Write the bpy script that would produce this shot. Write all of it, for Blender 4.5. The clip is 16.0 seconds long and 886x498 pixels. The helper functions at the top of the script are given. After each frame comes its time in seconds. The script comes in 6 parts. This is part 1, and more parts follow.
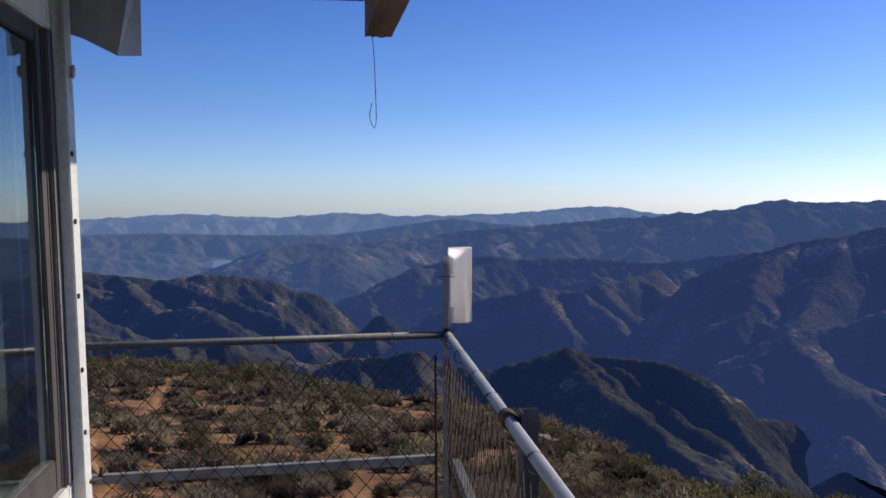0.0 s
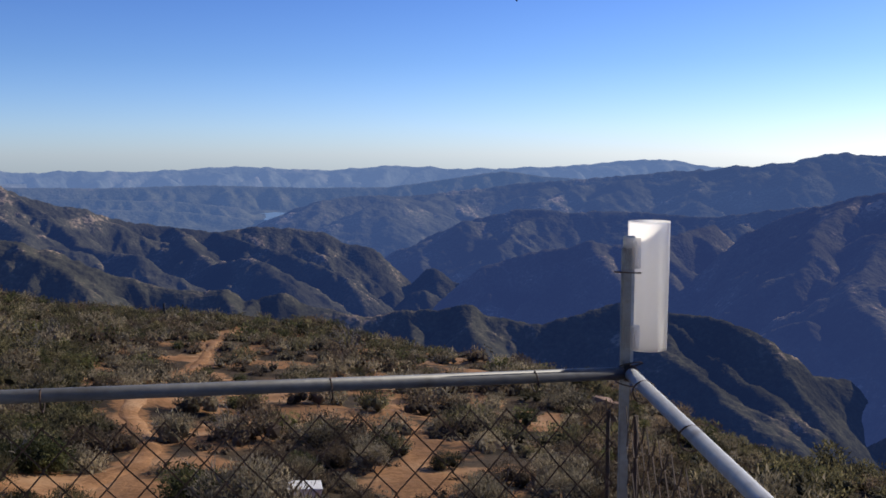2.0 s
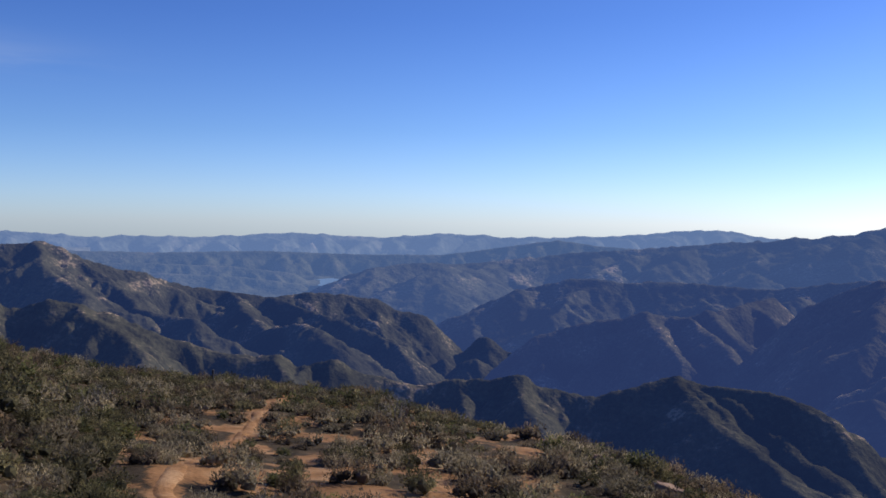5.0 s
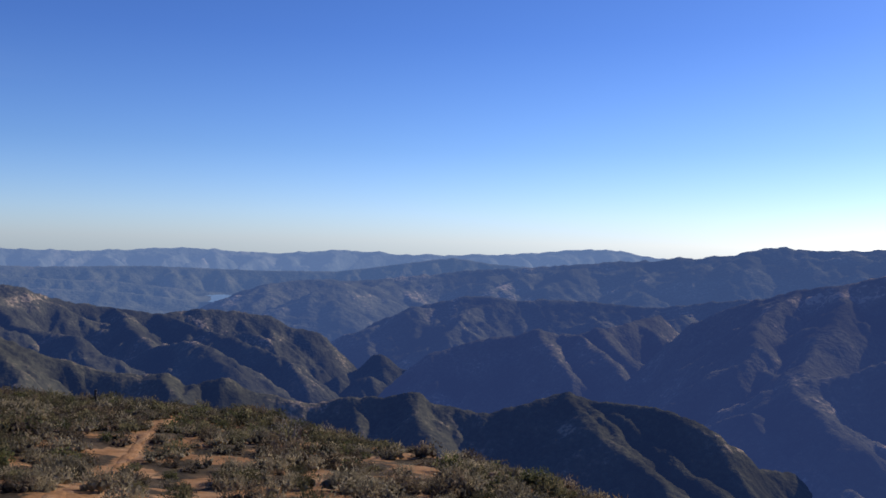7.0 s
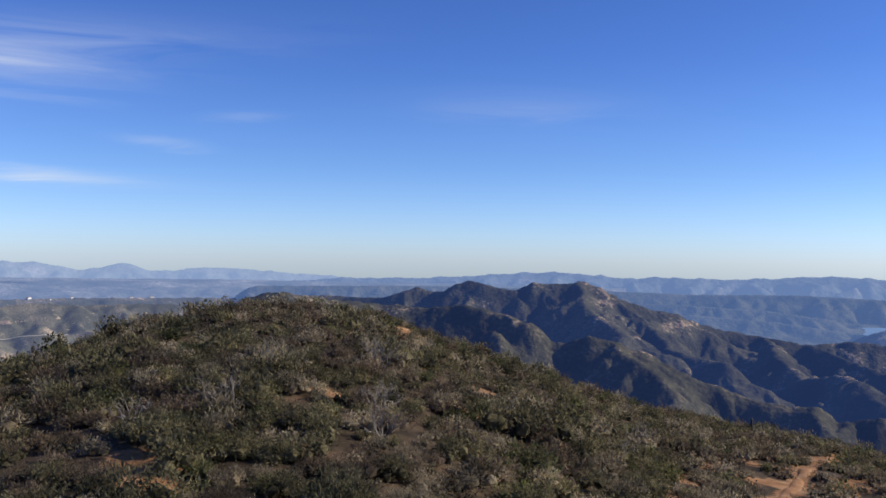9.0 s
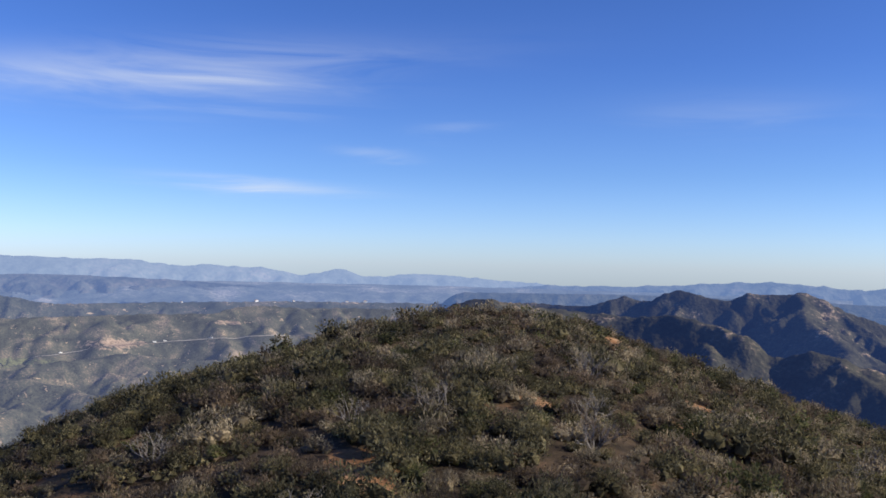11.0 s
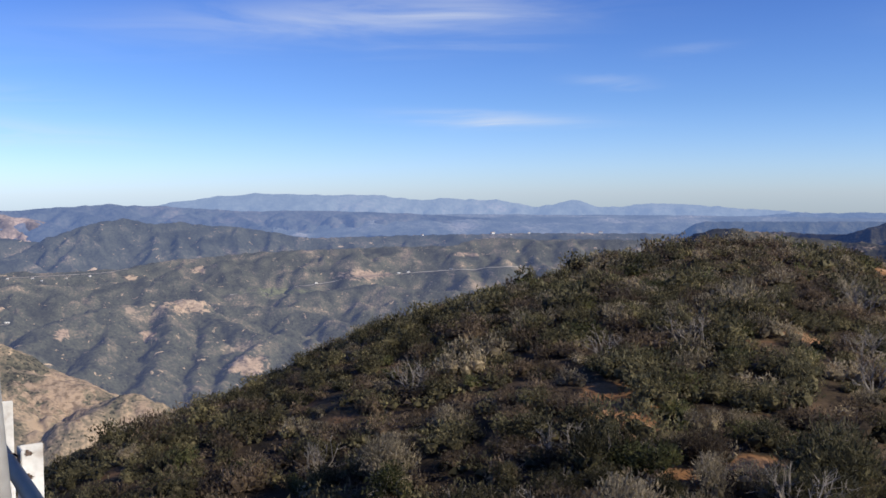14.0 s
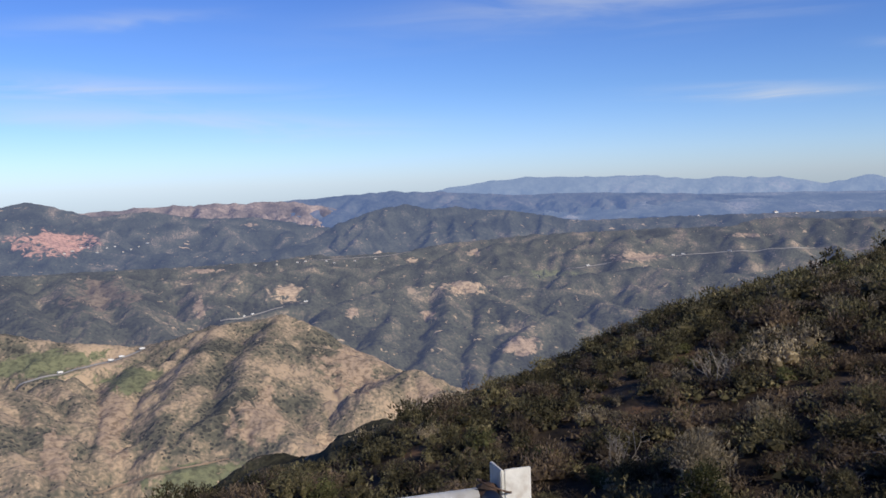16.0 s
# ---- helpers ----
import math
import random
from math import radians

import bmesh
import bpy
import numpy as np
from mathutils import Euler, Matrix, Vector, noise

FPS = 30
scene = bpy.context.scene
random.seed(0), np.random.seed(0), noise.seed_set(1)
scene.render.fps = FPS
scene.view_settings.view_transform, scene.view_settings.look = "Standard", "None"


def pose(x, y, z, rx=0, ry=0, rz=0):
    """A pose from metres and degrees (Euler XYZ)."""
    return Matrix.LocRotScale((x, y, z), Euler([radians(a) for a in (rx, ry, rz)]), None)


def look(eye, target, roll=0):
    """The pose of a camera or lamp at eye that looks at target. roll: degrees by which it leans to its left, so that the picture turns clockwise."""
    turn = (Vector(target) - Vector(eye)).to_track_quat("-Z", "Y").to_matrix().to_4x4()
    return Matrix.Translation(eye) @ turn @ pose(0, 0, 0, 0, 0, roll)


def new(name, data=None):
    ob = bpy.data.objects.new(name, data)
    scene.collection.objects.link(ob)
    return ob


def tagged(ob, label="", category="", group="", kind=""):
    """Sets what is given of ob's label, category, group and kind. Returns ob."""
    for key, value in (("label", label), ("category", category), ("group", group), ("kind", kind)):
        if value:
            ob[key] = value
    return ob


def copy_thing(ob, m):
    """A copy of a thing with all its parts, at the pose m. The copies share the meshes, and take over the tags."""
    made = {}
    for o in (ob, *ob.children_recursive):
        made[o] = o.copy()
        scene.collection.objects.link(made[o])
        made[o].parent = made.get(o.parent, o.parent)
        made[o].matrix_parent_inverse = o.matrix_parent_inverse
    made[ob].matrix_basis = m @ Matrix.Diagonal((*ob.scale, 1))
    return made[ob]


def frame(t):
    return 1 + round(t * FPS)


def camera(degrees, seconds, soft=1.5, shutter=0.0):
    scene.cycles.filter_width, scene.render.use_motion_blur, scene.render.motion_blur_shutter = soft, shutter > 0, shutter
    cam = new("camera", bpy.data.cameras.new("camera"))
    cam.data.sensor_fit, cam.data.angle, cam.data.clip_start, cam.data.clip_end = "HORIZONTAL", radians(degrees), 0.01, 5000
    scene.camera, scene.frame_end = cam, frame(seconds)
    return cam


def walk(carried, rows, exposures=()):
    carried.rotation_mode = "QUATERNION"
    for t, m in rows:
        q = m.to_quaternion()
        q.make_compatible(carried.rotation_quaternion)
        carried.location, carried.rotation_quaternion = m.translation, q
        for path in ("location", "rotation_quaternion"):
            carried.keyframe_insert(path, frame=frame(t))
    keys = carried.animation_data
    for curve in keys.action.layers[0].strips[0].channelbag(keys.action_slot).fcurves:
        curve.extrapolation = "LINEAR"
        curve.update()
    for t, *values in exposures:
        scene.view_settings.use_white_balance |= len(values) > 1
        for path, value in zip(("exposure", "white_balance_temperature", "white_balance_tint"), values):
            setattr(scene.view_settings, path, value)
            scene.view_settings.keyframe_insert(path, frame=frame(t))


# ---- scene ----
cam = camera(52.38, 16.0, 1.65)
PATH = [
    (0.0, pose(0.001, -0.000, 1.668, 87.02, 0.20, -0.00)),
    (0.5, pose(-0.130, 0.395, 1.655, 85.18, 0.74, 1.73)),
    (1.0, pose(-0.164, 0.862, 1.647, 85.30, 0.07, 0.87)),
    (1.5, pose(-0.254, 1.273, 1.643, 86.10, 0.56, 5.28)),
    (2.0, pose(-0.329, 1.696, 1.636, 84.05, 0.15, 3.22)),
    (2.5, pose(-0.392, 2.151, 1.641, 83.88, 0.45, 9.08)),
    (3.0, pose(-0.555, 2.483, 1.651, 84.17, 0.08, 8.42)),
    (3.5, pose(-0.583, 2.663, 1.641, 85.15, 0.33, 6.40)),
    (3.7, pose(-0.564, 2.730, 1.642, 86.19, 0.60, 8.43)),
    (5.8, pose(-0.365, 3.437, 1.656, 88.48, -0.95, 5.68)),
    (6.0, pose(-0.347, 3.505, 1.657, 88.51, -0.86, 5.32)),
    (6.5, pose(-0.272, 3.624, 1.646, 89.15, -1.51, -1.91)),
    (7.0, pose(-0.559, 3.507, 1.647, 89.54, -1.15, -0.00)),
    (7.5, pose(-0.715, 3.403, 1.643, 89.24, -1.32, 7.90)),
    (8.0, pose(-0.795, 3.396, 1.641, 89.07, -0.72, 17.59)),
    (8.5, pose(-1.014, 3.417, 1.653, 89.59, -0.03, 31.57)),
    (9.0, pose(-1.192, 3.440, 1.643, 90.74, -0.69, 39.50)),
    (9.2, pose(-1.214, 3.434, 1.648, 91.07, 0.11, 41.56)),
    (11.3, pose(-1.442, 3.369, 1.692, 90.14, -0.80, 54.68)),
    (11.5, pose(-1.464, 3.362, 1.696, 89.33, -0.16, 56.24)),
    (12.0, pose(-1.521, 3.334, 1.647, 88.58, -0.20, 60.30)),
    (12.5, pose(-1.626, 3.349, 1.626, 87.72, 0.40, 67.98)),
    (13.0, pose(-1.830, 3.259, 1.633, 88.51, 1.58, 66.91)),
    (13.5, pose(-1.972, 3.231, 1.640, 87.57, 1.51, 66.21)),
    (14.0, pose(-2.106, 3.240, 1.674, 86.53, 0.16, 67.30)),
    (14.5, pose(-2.223, 3.200, 1.694, 85.92, 0.43, 61.37)),
    (15.0, pose(-2.641, 3.060, 1.631, 83.88, 0.96, 72.32)),
    (15.5, pose(-3.023, 2.896, 1.616, 84.19, 1.06, 78.38)),
    (16.0, pose(-3.259, 2.814, 1.617, 85.69, 1.80, 84.33)),
]
EXPOSURES = [(0.0, -0.26), (1.0, -0.02), (2.0, -0.08), (3.0, 0.05), (3.5, 0.04), (6.0, -0.08), (7.0, -0.11), (7.5, -0.11), (8.0, 0.0), (9.0, 0.18), (12.5, 0.22), (13.0, 0.13), (14.0, 0.14), (14.5, 0.30), (15.0, 0.24), (16.0, -0.04)]
walk(cam, PATH, EXPOSURES)

# ---- light: clear winter sky, sun ahead and to the right of the first view ----
SUN_AZ, SUN_EL = -49.0, 26.5        # degrees; azimuth counted to the left of +y


def way(az, el):
    a, e = radians(az), radians(el)
    return Vector((-math.sin(a) * math.cos(e), math.cos(a) * math.cos(e), math.sin(e)))


world = bpy.data.worlds.new("sky")
scene.world = world
world.use_nodes = True
wn, wl = world.node_tree.nodes, world.node_tree.links
background = wn["Background"]
sky = wn.new("ShaderNodeTexSky")
sky.sky_type, sky.sun_disc = "NISHITA", False
sky.sun_elevation, sky.sun_rotation = radians(SUN_EL), radians(-SUN_AZ)
sky.altitude, sky.air_density, sky.dust_density, sky.ozone_density = 1400, 1.0, 0.75, 2.0
coord = wn.new("ShaderNodeTexCoord")


def sums(op, a, b=None):
    """One step of arithmetic in the sky's nodes."""
    node = wn.new("ShaderNodeMath")
    node.operation = op
    for k, v in enumerate((a, b)):
        if v is not None and hasattr(v, "links"):
            wl.new(v, node.inputs[k])
        elif v is not None:
            node.inputs[k].default_value = v
    return node.outputs["Value"]


# thin cirrus: a few wisps (azimuth, height, half width, half height, tilt, strength), frayed by stretched noise
WISPS = [(73, 11.3, 17, 1.5, -0.10, 0.40), (66, 11.0, 9, 2.2, -0.10, 0.26), (64.3, 4.75, 6, 0.45, 0.04, 0.75), (57, 6.95, 2.4, 0.4, 0.06, 0.35), (52.3, 8.55, 2.4, 0.45, -0.10, 0.30),
         (105, 6.1, 12, 0.75, 0.02, 0.62), (102, 4.3, 14, 0.8, 0.04, 0.62), (104, 10.0, 6, 0.6, -0.10, 0.35), (35, 9.5, 7, 1.3, 0.0, 0.16)]
turned = wn.new("ShaderNodeMapping")
turned.inputs["Rotation"].default_value = (0.0, radians(6), radians(20))
turned.inputs["Scale"].default_value = (5.0, 5.0, 42.0)
wl.new(coord.outputs["Generated"], turned.inputs["Vector"])
streaks = wn.new("ShaderNodeTexNoise")
streaks.inputs["Scale"].default_value, streaks.inputs["Detail"].default_value = 1.0, 7.0
streaks.inputs["Roughness"].default_value, streaks.inputs["Distortion"].default_value = 0.55, 0.7
wl.new(turned.outputs["Vector"], streaks.inputs["Vector"])
axes = wn.new("ShaderNodeSeparateXYZ")
wl.new(coord.outputs["Generated"], axes.inputs[0])
fray = sums("SUBTRACT", streaks.outputs["Fac"], 0.5)
sky_az = sums("MULTIPLY", sums("ARCTAN2", sums("MULTIPLY", axes.outputs["X"], -1.0), axes.outputs["Y"]), 57.2958)
sky_el = sums("ADD", sums("MULTIPLY", sums("ARCSINE", axes.outputs["Z"]), 57.2958), sums("MULTIPLY", fray, 2.2))
cover = 0.0
for az_, el_, wide, high, tilt, strong in WISPS:
    off = sums("SUBTRACT", sky_az, float(az_))
    across = sums("DIVIDE", off, float(wide))
    up_ = sums("DIVIDE", sums("SUBTRACT", sums("SUBTRACT", sky_el, float(el_)), sums("MULTIPLY", off, tilt)), high)
    near_ = sums("ADD", sums("MULTIPLY", across, across), sums("MULTIPLY", up_, up_))
    wisp = sums("MULTIPLY", sums("EXPONENT", sums("MULTIPLY", near_, -1.3)), strong)
    cover = sums("ADD", wisp, cover)
thin = wn.new("ShaderNodeMapRange")
thin.inputs["From Min"].default_value, thin.inputs["From Max"].default_value = 0.30, 0.70
wl.new(streaks.outputs["Fac"], thin.inputs["Value"])
cover = sums("MULTIPLY", cover, thin.outputs["Result"])
cloudy = wn.new("ShaderNodeMix")
cloudy.data_type = "RGBA"
cloudy.inputs["B"].default_value = (3.6, 3.8, 4.1, 1)
wl.new(cover, cloudy.inputs["Factor"])
# deep clear-air blue overhead, pale at the horizon
height = wn.new("ShaderNodeSeparateXYZ")
wl.new(coord.outputs["Generated"], height.inputs[0])
clear = wn.new("ShaderNodeValToRGB")
tones = ((0.0, (1.0, 1.22, 1.86)), (0.03, (0.95, 1.20, 1.86)), (0.10, (0.71, 0.99, 1.62)), (0.22, (0.52, 0.80, 1.52)), (0.5, (0.40, 0.66, 1.3)))
while len(clear.color_ramp.elements) < len(tones):
    clear.color_ramp.elements.new(0.5)
for e, (at, c) in zip(clear.color_ramp.elements, tones):
    e.position, e.color = at, (*(v / 2.2 for v in c), 1)
wl.new(height.outputs["Z"], clear.inputs["Fac"])
toned = wn.new("ShaderNodeMix")
toned.data_type, toned.blend_type = "RGBA", "MULTIPLY"
toned.inputs["Factor"].default_value = 1.0
wl.new(sky.outputs["Color"], toned.inputs["A"])
wl.new(clear.outputs["Color"], toned.inputs["B"])
wl.new(toned.outputs["Result"], cloudy.inputs["A"])
wl.new(cloudy.outputs["Result"], background.inputs["Color"])
background.inputs["Strength"].default_value = 0.085 * 2.2

sun = new("sun", bpy.data.lights.new("sun", "SUN"))
sun.data.energy, sun.data.angle, sun.data.color = 5.0, radians(0.6), (1.0, 0.91, 0.76)
sun.matrix_world = look(way(SUN_AZ, SUN_EL) * 60, (0, 0, 0))


# ---- materials ----
def material(name, roughness=0.8, metal=0.0):
    m = bpy.data.materials.new(name)
    m.use_nodes = True
    b = m.node_tree.nodes["Principled BSDF"]
    b.inputs["Roughness"].default_value, b.inputs["Metallic"].default_value = roughness, metal
    return m, m.node_tree.nodes, m.node_tree.links, b


def noise_node(nodes, links, scale, detail=4.0, stretch=(1, 1, 1), distortion=0.0, space="Object"):
    c, mp, n = nodes.new("ShaderNodeTexCoord"), nodes.new("ShaderNodeMapping"), nodes.new("ShaderNodeTexNoise")
    mp.inputs["Scale"].default_value = stretch
    n.inputs["Scale"].default_value, n.inputs["Detail"].default_value = scale, detail
    n.inputs["Distortion"].default_value = distortion
    links.new(c.outputs[space], mp.inputs["Vector"])
    links.new(mp.outputs["Vector"], n.inputs["Vector"])
    return n.outputs["Fac"]


def ramp(nodes, links, value, stops):
    r = nodes.new("ShaderNodeValToRGB")
    while len(r.color_ramp.elements) < len(stops):
        r.color_ramp.elements.new(0.5)
    for e, (at, c) in zip(r.color_ramp.elements, stops):
        e.position, e.color = at, (*c, 1)
    links.new(value, r.inputs["Fac"])
    return r.outputs["Color"]


def blend(nodes, links, factor, a, b, kind="MIX"):
    m = nodes.new("ShaderNodeMix")
    m.data_type, m.blend_type = "RGBA", kind
    for key, v in (("Factor", factor), ("A", a), ("B", b)):
        if isinstance(v, bpy.types.NodeSocket):
            links.new(v, m.inputs[key])
        else:
            m.inputs[key].default_value = (*v, 1) if isinstance(v, tuple) else v
    return m.outputs["Result"]


def relief(nodes, links, bsdf, value, strength, distance):
    b = nodes.new("ShaderNodeBump")
    b.inputs["Strength"].default_value, b.inputs["Distance"].default_value = strength, distance
    links.new(value, b.inputs["Height"])
    links.new(b.outputs["Normal"], bsdf.inputs["Normal"])


def slopes(name, brush, earth, share, grain, haze_glow, outcrop=0.0, dots=0.0):
    """Chaparral-covered slopes: brush and bare earth in patches and specks; the haze of distance is painted in as
    bluish emission.
    """
    m, n, l, b = material(name, 1.0)
    b.inputs["Specular IOR Level"].default_value = 0.0
    patches = noise_node(n, l, 1 / (grain * 16), 6, (1, 1, 1.6), 0.6)
    specks = noise_node(n, l, 1 / grain, 3)
    both = n.new("ShaderNodeMath")
    both.operation = "MULTIPLY_ADD"
    l.new(specks, both.inputs[0])
    both.inputs[1].default_value = 0.55
    l.new(patches, both.inputs[2])
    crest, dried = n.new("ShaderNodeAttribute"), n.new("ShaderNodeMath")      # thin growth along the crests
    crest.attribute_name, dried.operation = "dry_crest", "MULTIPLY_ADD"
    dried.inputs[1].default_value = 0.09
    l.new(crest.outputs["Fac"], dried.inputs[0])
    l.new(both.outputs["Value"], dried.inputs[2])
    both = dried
    dark = tuple(c * 0.5 for c in brush)
    mid = tuple((c * 0.6 + e * 0.4) for c, e in zip(brush, earth))
    at = 0.775 + (0.5 - share) * 0.5
    col = ramp(n, l, both.outputs["Value"], [(at - 0.3, dark), (at - 0.08, brush), (at + 0.05, mid), (at + 0.16, earth)])
    if outcrop:
        spots = noise_node(n, l, 1 / (grain * 4.5), 5, (1, 1, 2.2), 1.2)
        col = blend(n, l, ramp(n, l, spots, [(0.70 - outcrop, (0, 0, 0)), (0.76 - outcrop, (1, 1, 1))]), col, (0.42, 0.31, 0.20))
    if dots:                         # single shrubs on bare slopes
        cells = n.new("ShaderNodeTexVoronoi")
        cells.inputs["Scale"].default_value = 1 / dots
        l.new(n.new("ShaderNodeTexCoord").outputs["Object"], cells.inputs["Vector"])
        where = n.new("ShaderNodeMath")
        where.operation = "MULTIPLY_ADD"
        l.new(patches, where.inputs[0])
        where.inputs[1].default_value = 1.6
        l.new(cells.outputs["Distance"], where.inputs[2])
        col = blend(n, l, ramp(n, l, where.outputs["Value"], [(0.0, (1, 1, 1)), (0.98, (1, 1, 1)), (1.06, (0, 0, 0))]), col, tuple(c * 0.42 for c in brush))
    rock, torn = n.new("ShaderNodeAttribute"), n.new("ShaderNodeMath")        # bare rock and earth laid on the slope
    rock.attribute_name = "bare_earth"
    torn.operation = "MULTIPLY_ADD"
    ragged_ = noise_node(n, l, 1 / (grain * 3), 5, (1, 1, 1.5), 0.8)
    l.new(ragged_, torn.inputs[0])
    torn.inputs[1].default_value = 0.8
    l.new(rock.outputs["Alpha"], torn.inputs[2])
    grained = blend(n, l, 0.8, rock.outputs["Color"], ramp(n, l, noise_node(n, l, 1 / (grain * 1.6), 5, (1, 1, 2.0), 0.5), [(0.34, (0.35, 0.33, 0.30)), (0.56, (1, 1, 1))]), "MULTIPLY")
    col = blend(n, l, ramp(n, l, torn.outputs["Value"], [(0.62, (0, 0, 0)), (0.72, (1, 1, 1))]), col, grained)
    l.new(col, b.inputs["Base Color"])
    b.inputs["Emission Color"].default_value = (*haze_glow, 1)
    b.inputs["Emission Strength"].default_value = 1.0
    relief(n, l, b, specks, 0.6, grain * 0.6)
    return m


# ---- the land ----
EYE = 1.65
HUB = (-1.0, 3.3)                    # the lookout's middle, from which the ranges are laid out


def lattice(ix, iy, seed):
    h = (ix.astype(np.int64) * 374761393 + iy.astype(np.int64) * 668265263 + seed * 1442695041) & 0xFFFFFFFF
    h = ((h ^ (h >> 13)) * 1274126177) & 0xFFFFFFFF
    return ((h ^ (h >> 16)) & 0xFFFFFF) / 0xFFFFFF


def grad_noise(x, y, seed=0):
    """Smooth noise from -1 to 1 on arrays."""
    x0, y0 = np.floor(x), np.floor(y)
    fx, fy = x - x0, y - y0
    sx, sy = fx * fx * fx * (fx * (fx * 6 - 15) + 10), fy * fy * fy * (fy * (fy * 6 - 15) + 10)
    def corner(i, j):
        a = lattice(x0 + i, y0 + j, seed) * 2 * np.pi
        return np.cos(a) * (fx - i) + np.sin(a) * (fy - j)
    low = corner(0, 0) + sx * (corner(1, 0) - corner(0, 0))
    high = corner(0, 1) + sx * (corner(1, 1) - corner(0, 1))
    return (low + sy * (high - low)) * 1.5


def fractal(x, y, octaves, seed=0, gain=0.5):
    total, amp, f = 0.0, 1.0, 1.0
    for k in range(octaves):
        total = total + amp * grad_noise(x * f, y * f, seed + 17 * k)
        amp, f = amp * gain, f * 2.03
    return total


def ridged(x, y, octaves, seed=0, gain=0.5):
    """Sharp-crested noise, about 0 to 1."""
    total, amp, f, full = 0.0, 1.0, 1.0, 0.0
    for k in range(octaves):
        total = total + amp * np.clip(1 - np.abs(grad_noise(x * f, y * f, seed + 31 * k)), 0, 1) ** 1.5
        full, amp, f = full + amp, amp * gain, f * 2.1
    return total / full


def along(az, pairs):
    """A smooth line through (azimuth, value) pairs."""
    pts = sorted(pairs)
    xs, ys = np.array([p[0] for p in pts], float), np.array([p[1] for p in pts], float)
    slope = np.gradient(ys, xs)
    i = np.clip(np.searchsorted(xs, az) - 1, 0, len(xs) - 2)
    h = xs[i + 1] - xs[i]
    t = np.clip((az - xs[i]) / h, 0, 1)
    secant = (ys[i + 1] - ys[i]) / h
    m0, m1 = np.clip(slope[i], -3 * np.abs(secant), 3 * np.abs(secant)), np.clip(slope[i + 1], -3 * np.abs(secant), 3 * np.abs(secant))
    return ((1 + 2 * t) * (1 - t) ** 2 * ys[i] + t * (1 - t) ** 2 * h * m0 + t * t * (3 - 2 * t) * ys[i + 1] + t * t * (t - 1) * h * m1)


def grid_mesh(name, X, Y, Z, mat, wrap=False, smooth=True):
    rows, cols = Z.shape
    verts = np.stack([X, Y, Z], -1).reshape(-1, 3)
    j = np.arange(cols if wrap else cols - 1)
    i = np.arange(rows - 1)[:, None]
    a, b = i * cols + j, i * cols + (j + 1) % cols
    faces = np.stack([a, b, b + cols, a + cols], -1).reshape(-1, 4)
    me = bpy.data.meshes.new(name)
    me.vertices.add(len(verts))
    me.vertices.foreach_set("co", verts.astype(np.float32).ravel())
    me.loops.add(faces.size)
    me.loops.foreach_set("vertex_index", faces.astype(np.int32).ravel())
    me.polygons.add(len(faces))
    me.polygons.foreach_set("loop_start", np.arange(0, faces.size, 4, dtype=np.int32))
    me.polygons.foreach_set("use_smooth", np.full(len(faces), smooth))
    me.update(calc_edges=True)
    me.materials.append(mat)
    return new(name, me)


def polar(az, r):
    a = np.radians(az)
    return HUB[0] - np.sin(a) * r, HUB[1] + np.cos(a) * r


def worn_flank(nx, ny, seed, steps, seep, wear):
    """A mountain flank worn by running water: heights in ny rows from foot to crest, nx columns that repeat.
    Returned about each row's mean, with a spread of about 1."""
    rng = np.random.default_rng(seed)
    n = nx * ny
    y, x = np.mgrid[0:ny, 0:nx]
    turn = x / nx * 2 * np.pi
    swell = fractal(3.2 * np.cos(turn) + 9, 3.2 * np.sin(turn) + y / 60.0, 2, seed)
    h = 0.25 * y + 14 * swell * np.clip(y / 40, 0, 1) + 2.0 * rng.random((ny, nx))
    idx = np.arange(n).reshape(ny, nx)
    near = [(dy, dx) for dy in (-1, 0, 1) for dx in (-1, 0, 1) if (dy, dx) != (0, 0)]
    soft = 0.6 + 0.8 * rng.random((ny, nx))
    for step in range(steps):
        best, rec, run = np.zeros((ny, nx)), idx.copy(), np.ones((ny, nx))
        for dy, dx in near:
            d = math.hypot(dy, dx)
            hn, rn = np.full((ny, nx), 1e9), idx.copy()
            src, dst = slice(max(dy, 0), ny + min(dy, 0)), slice(max(-dy, 0), ny - max(dy, 0))
            hn[dst], rn[dst] = np.roll(h, -dx, 1)[src], np.roll(idx, -dx, 1)[src]
            s = (h - hn) / d * (1 + 0.15 * rng.random((ny, nx)))
            up = s > best
            best, rec, run = np.where(up, s, best), np.where(up, rn, rec), np.where(up, d, run)
        rec[0] = idx[0]
        order = np.argsort(h.ravel(), kind="stable")
        to, area = rec.ravel().tolist(), [1.0] * n
        for i in order[::-1].tolist():
            if to[i] != i:
                area[to[i]] += area[i]
        bite = (wear * soft.ravel() * np.sqrt(np.array(area)) / run.ravel()).tolist()
        up = (h + (y > 0)).ravel().tolist()
        for i in order.tolist():
            j = to[i]
            if j != i and up[i] > up[j]:
                up[i] = (up[i] + bite[i] * up[j]) / (1 + bite[i])
        h = np.array(up).reshape(ny, nx)
        p = np.concatenate([h[:1], h, h[-1:]])
        h = h + seep * (p[:-2] + p[2:] + np.roll(h, 1, 1) + np.roll(h, -1, 1) - 4 * h) * (y > 0)
    h = h - h.mean(1, keepdims=True)
    return h / h.std()


FLANK_ROWS, FLANK_COLS = 190, 400
FLANK = worn_flank(FLANK_COLS, FLANK_ROWS, 3, 110, 0.045, 0.12)


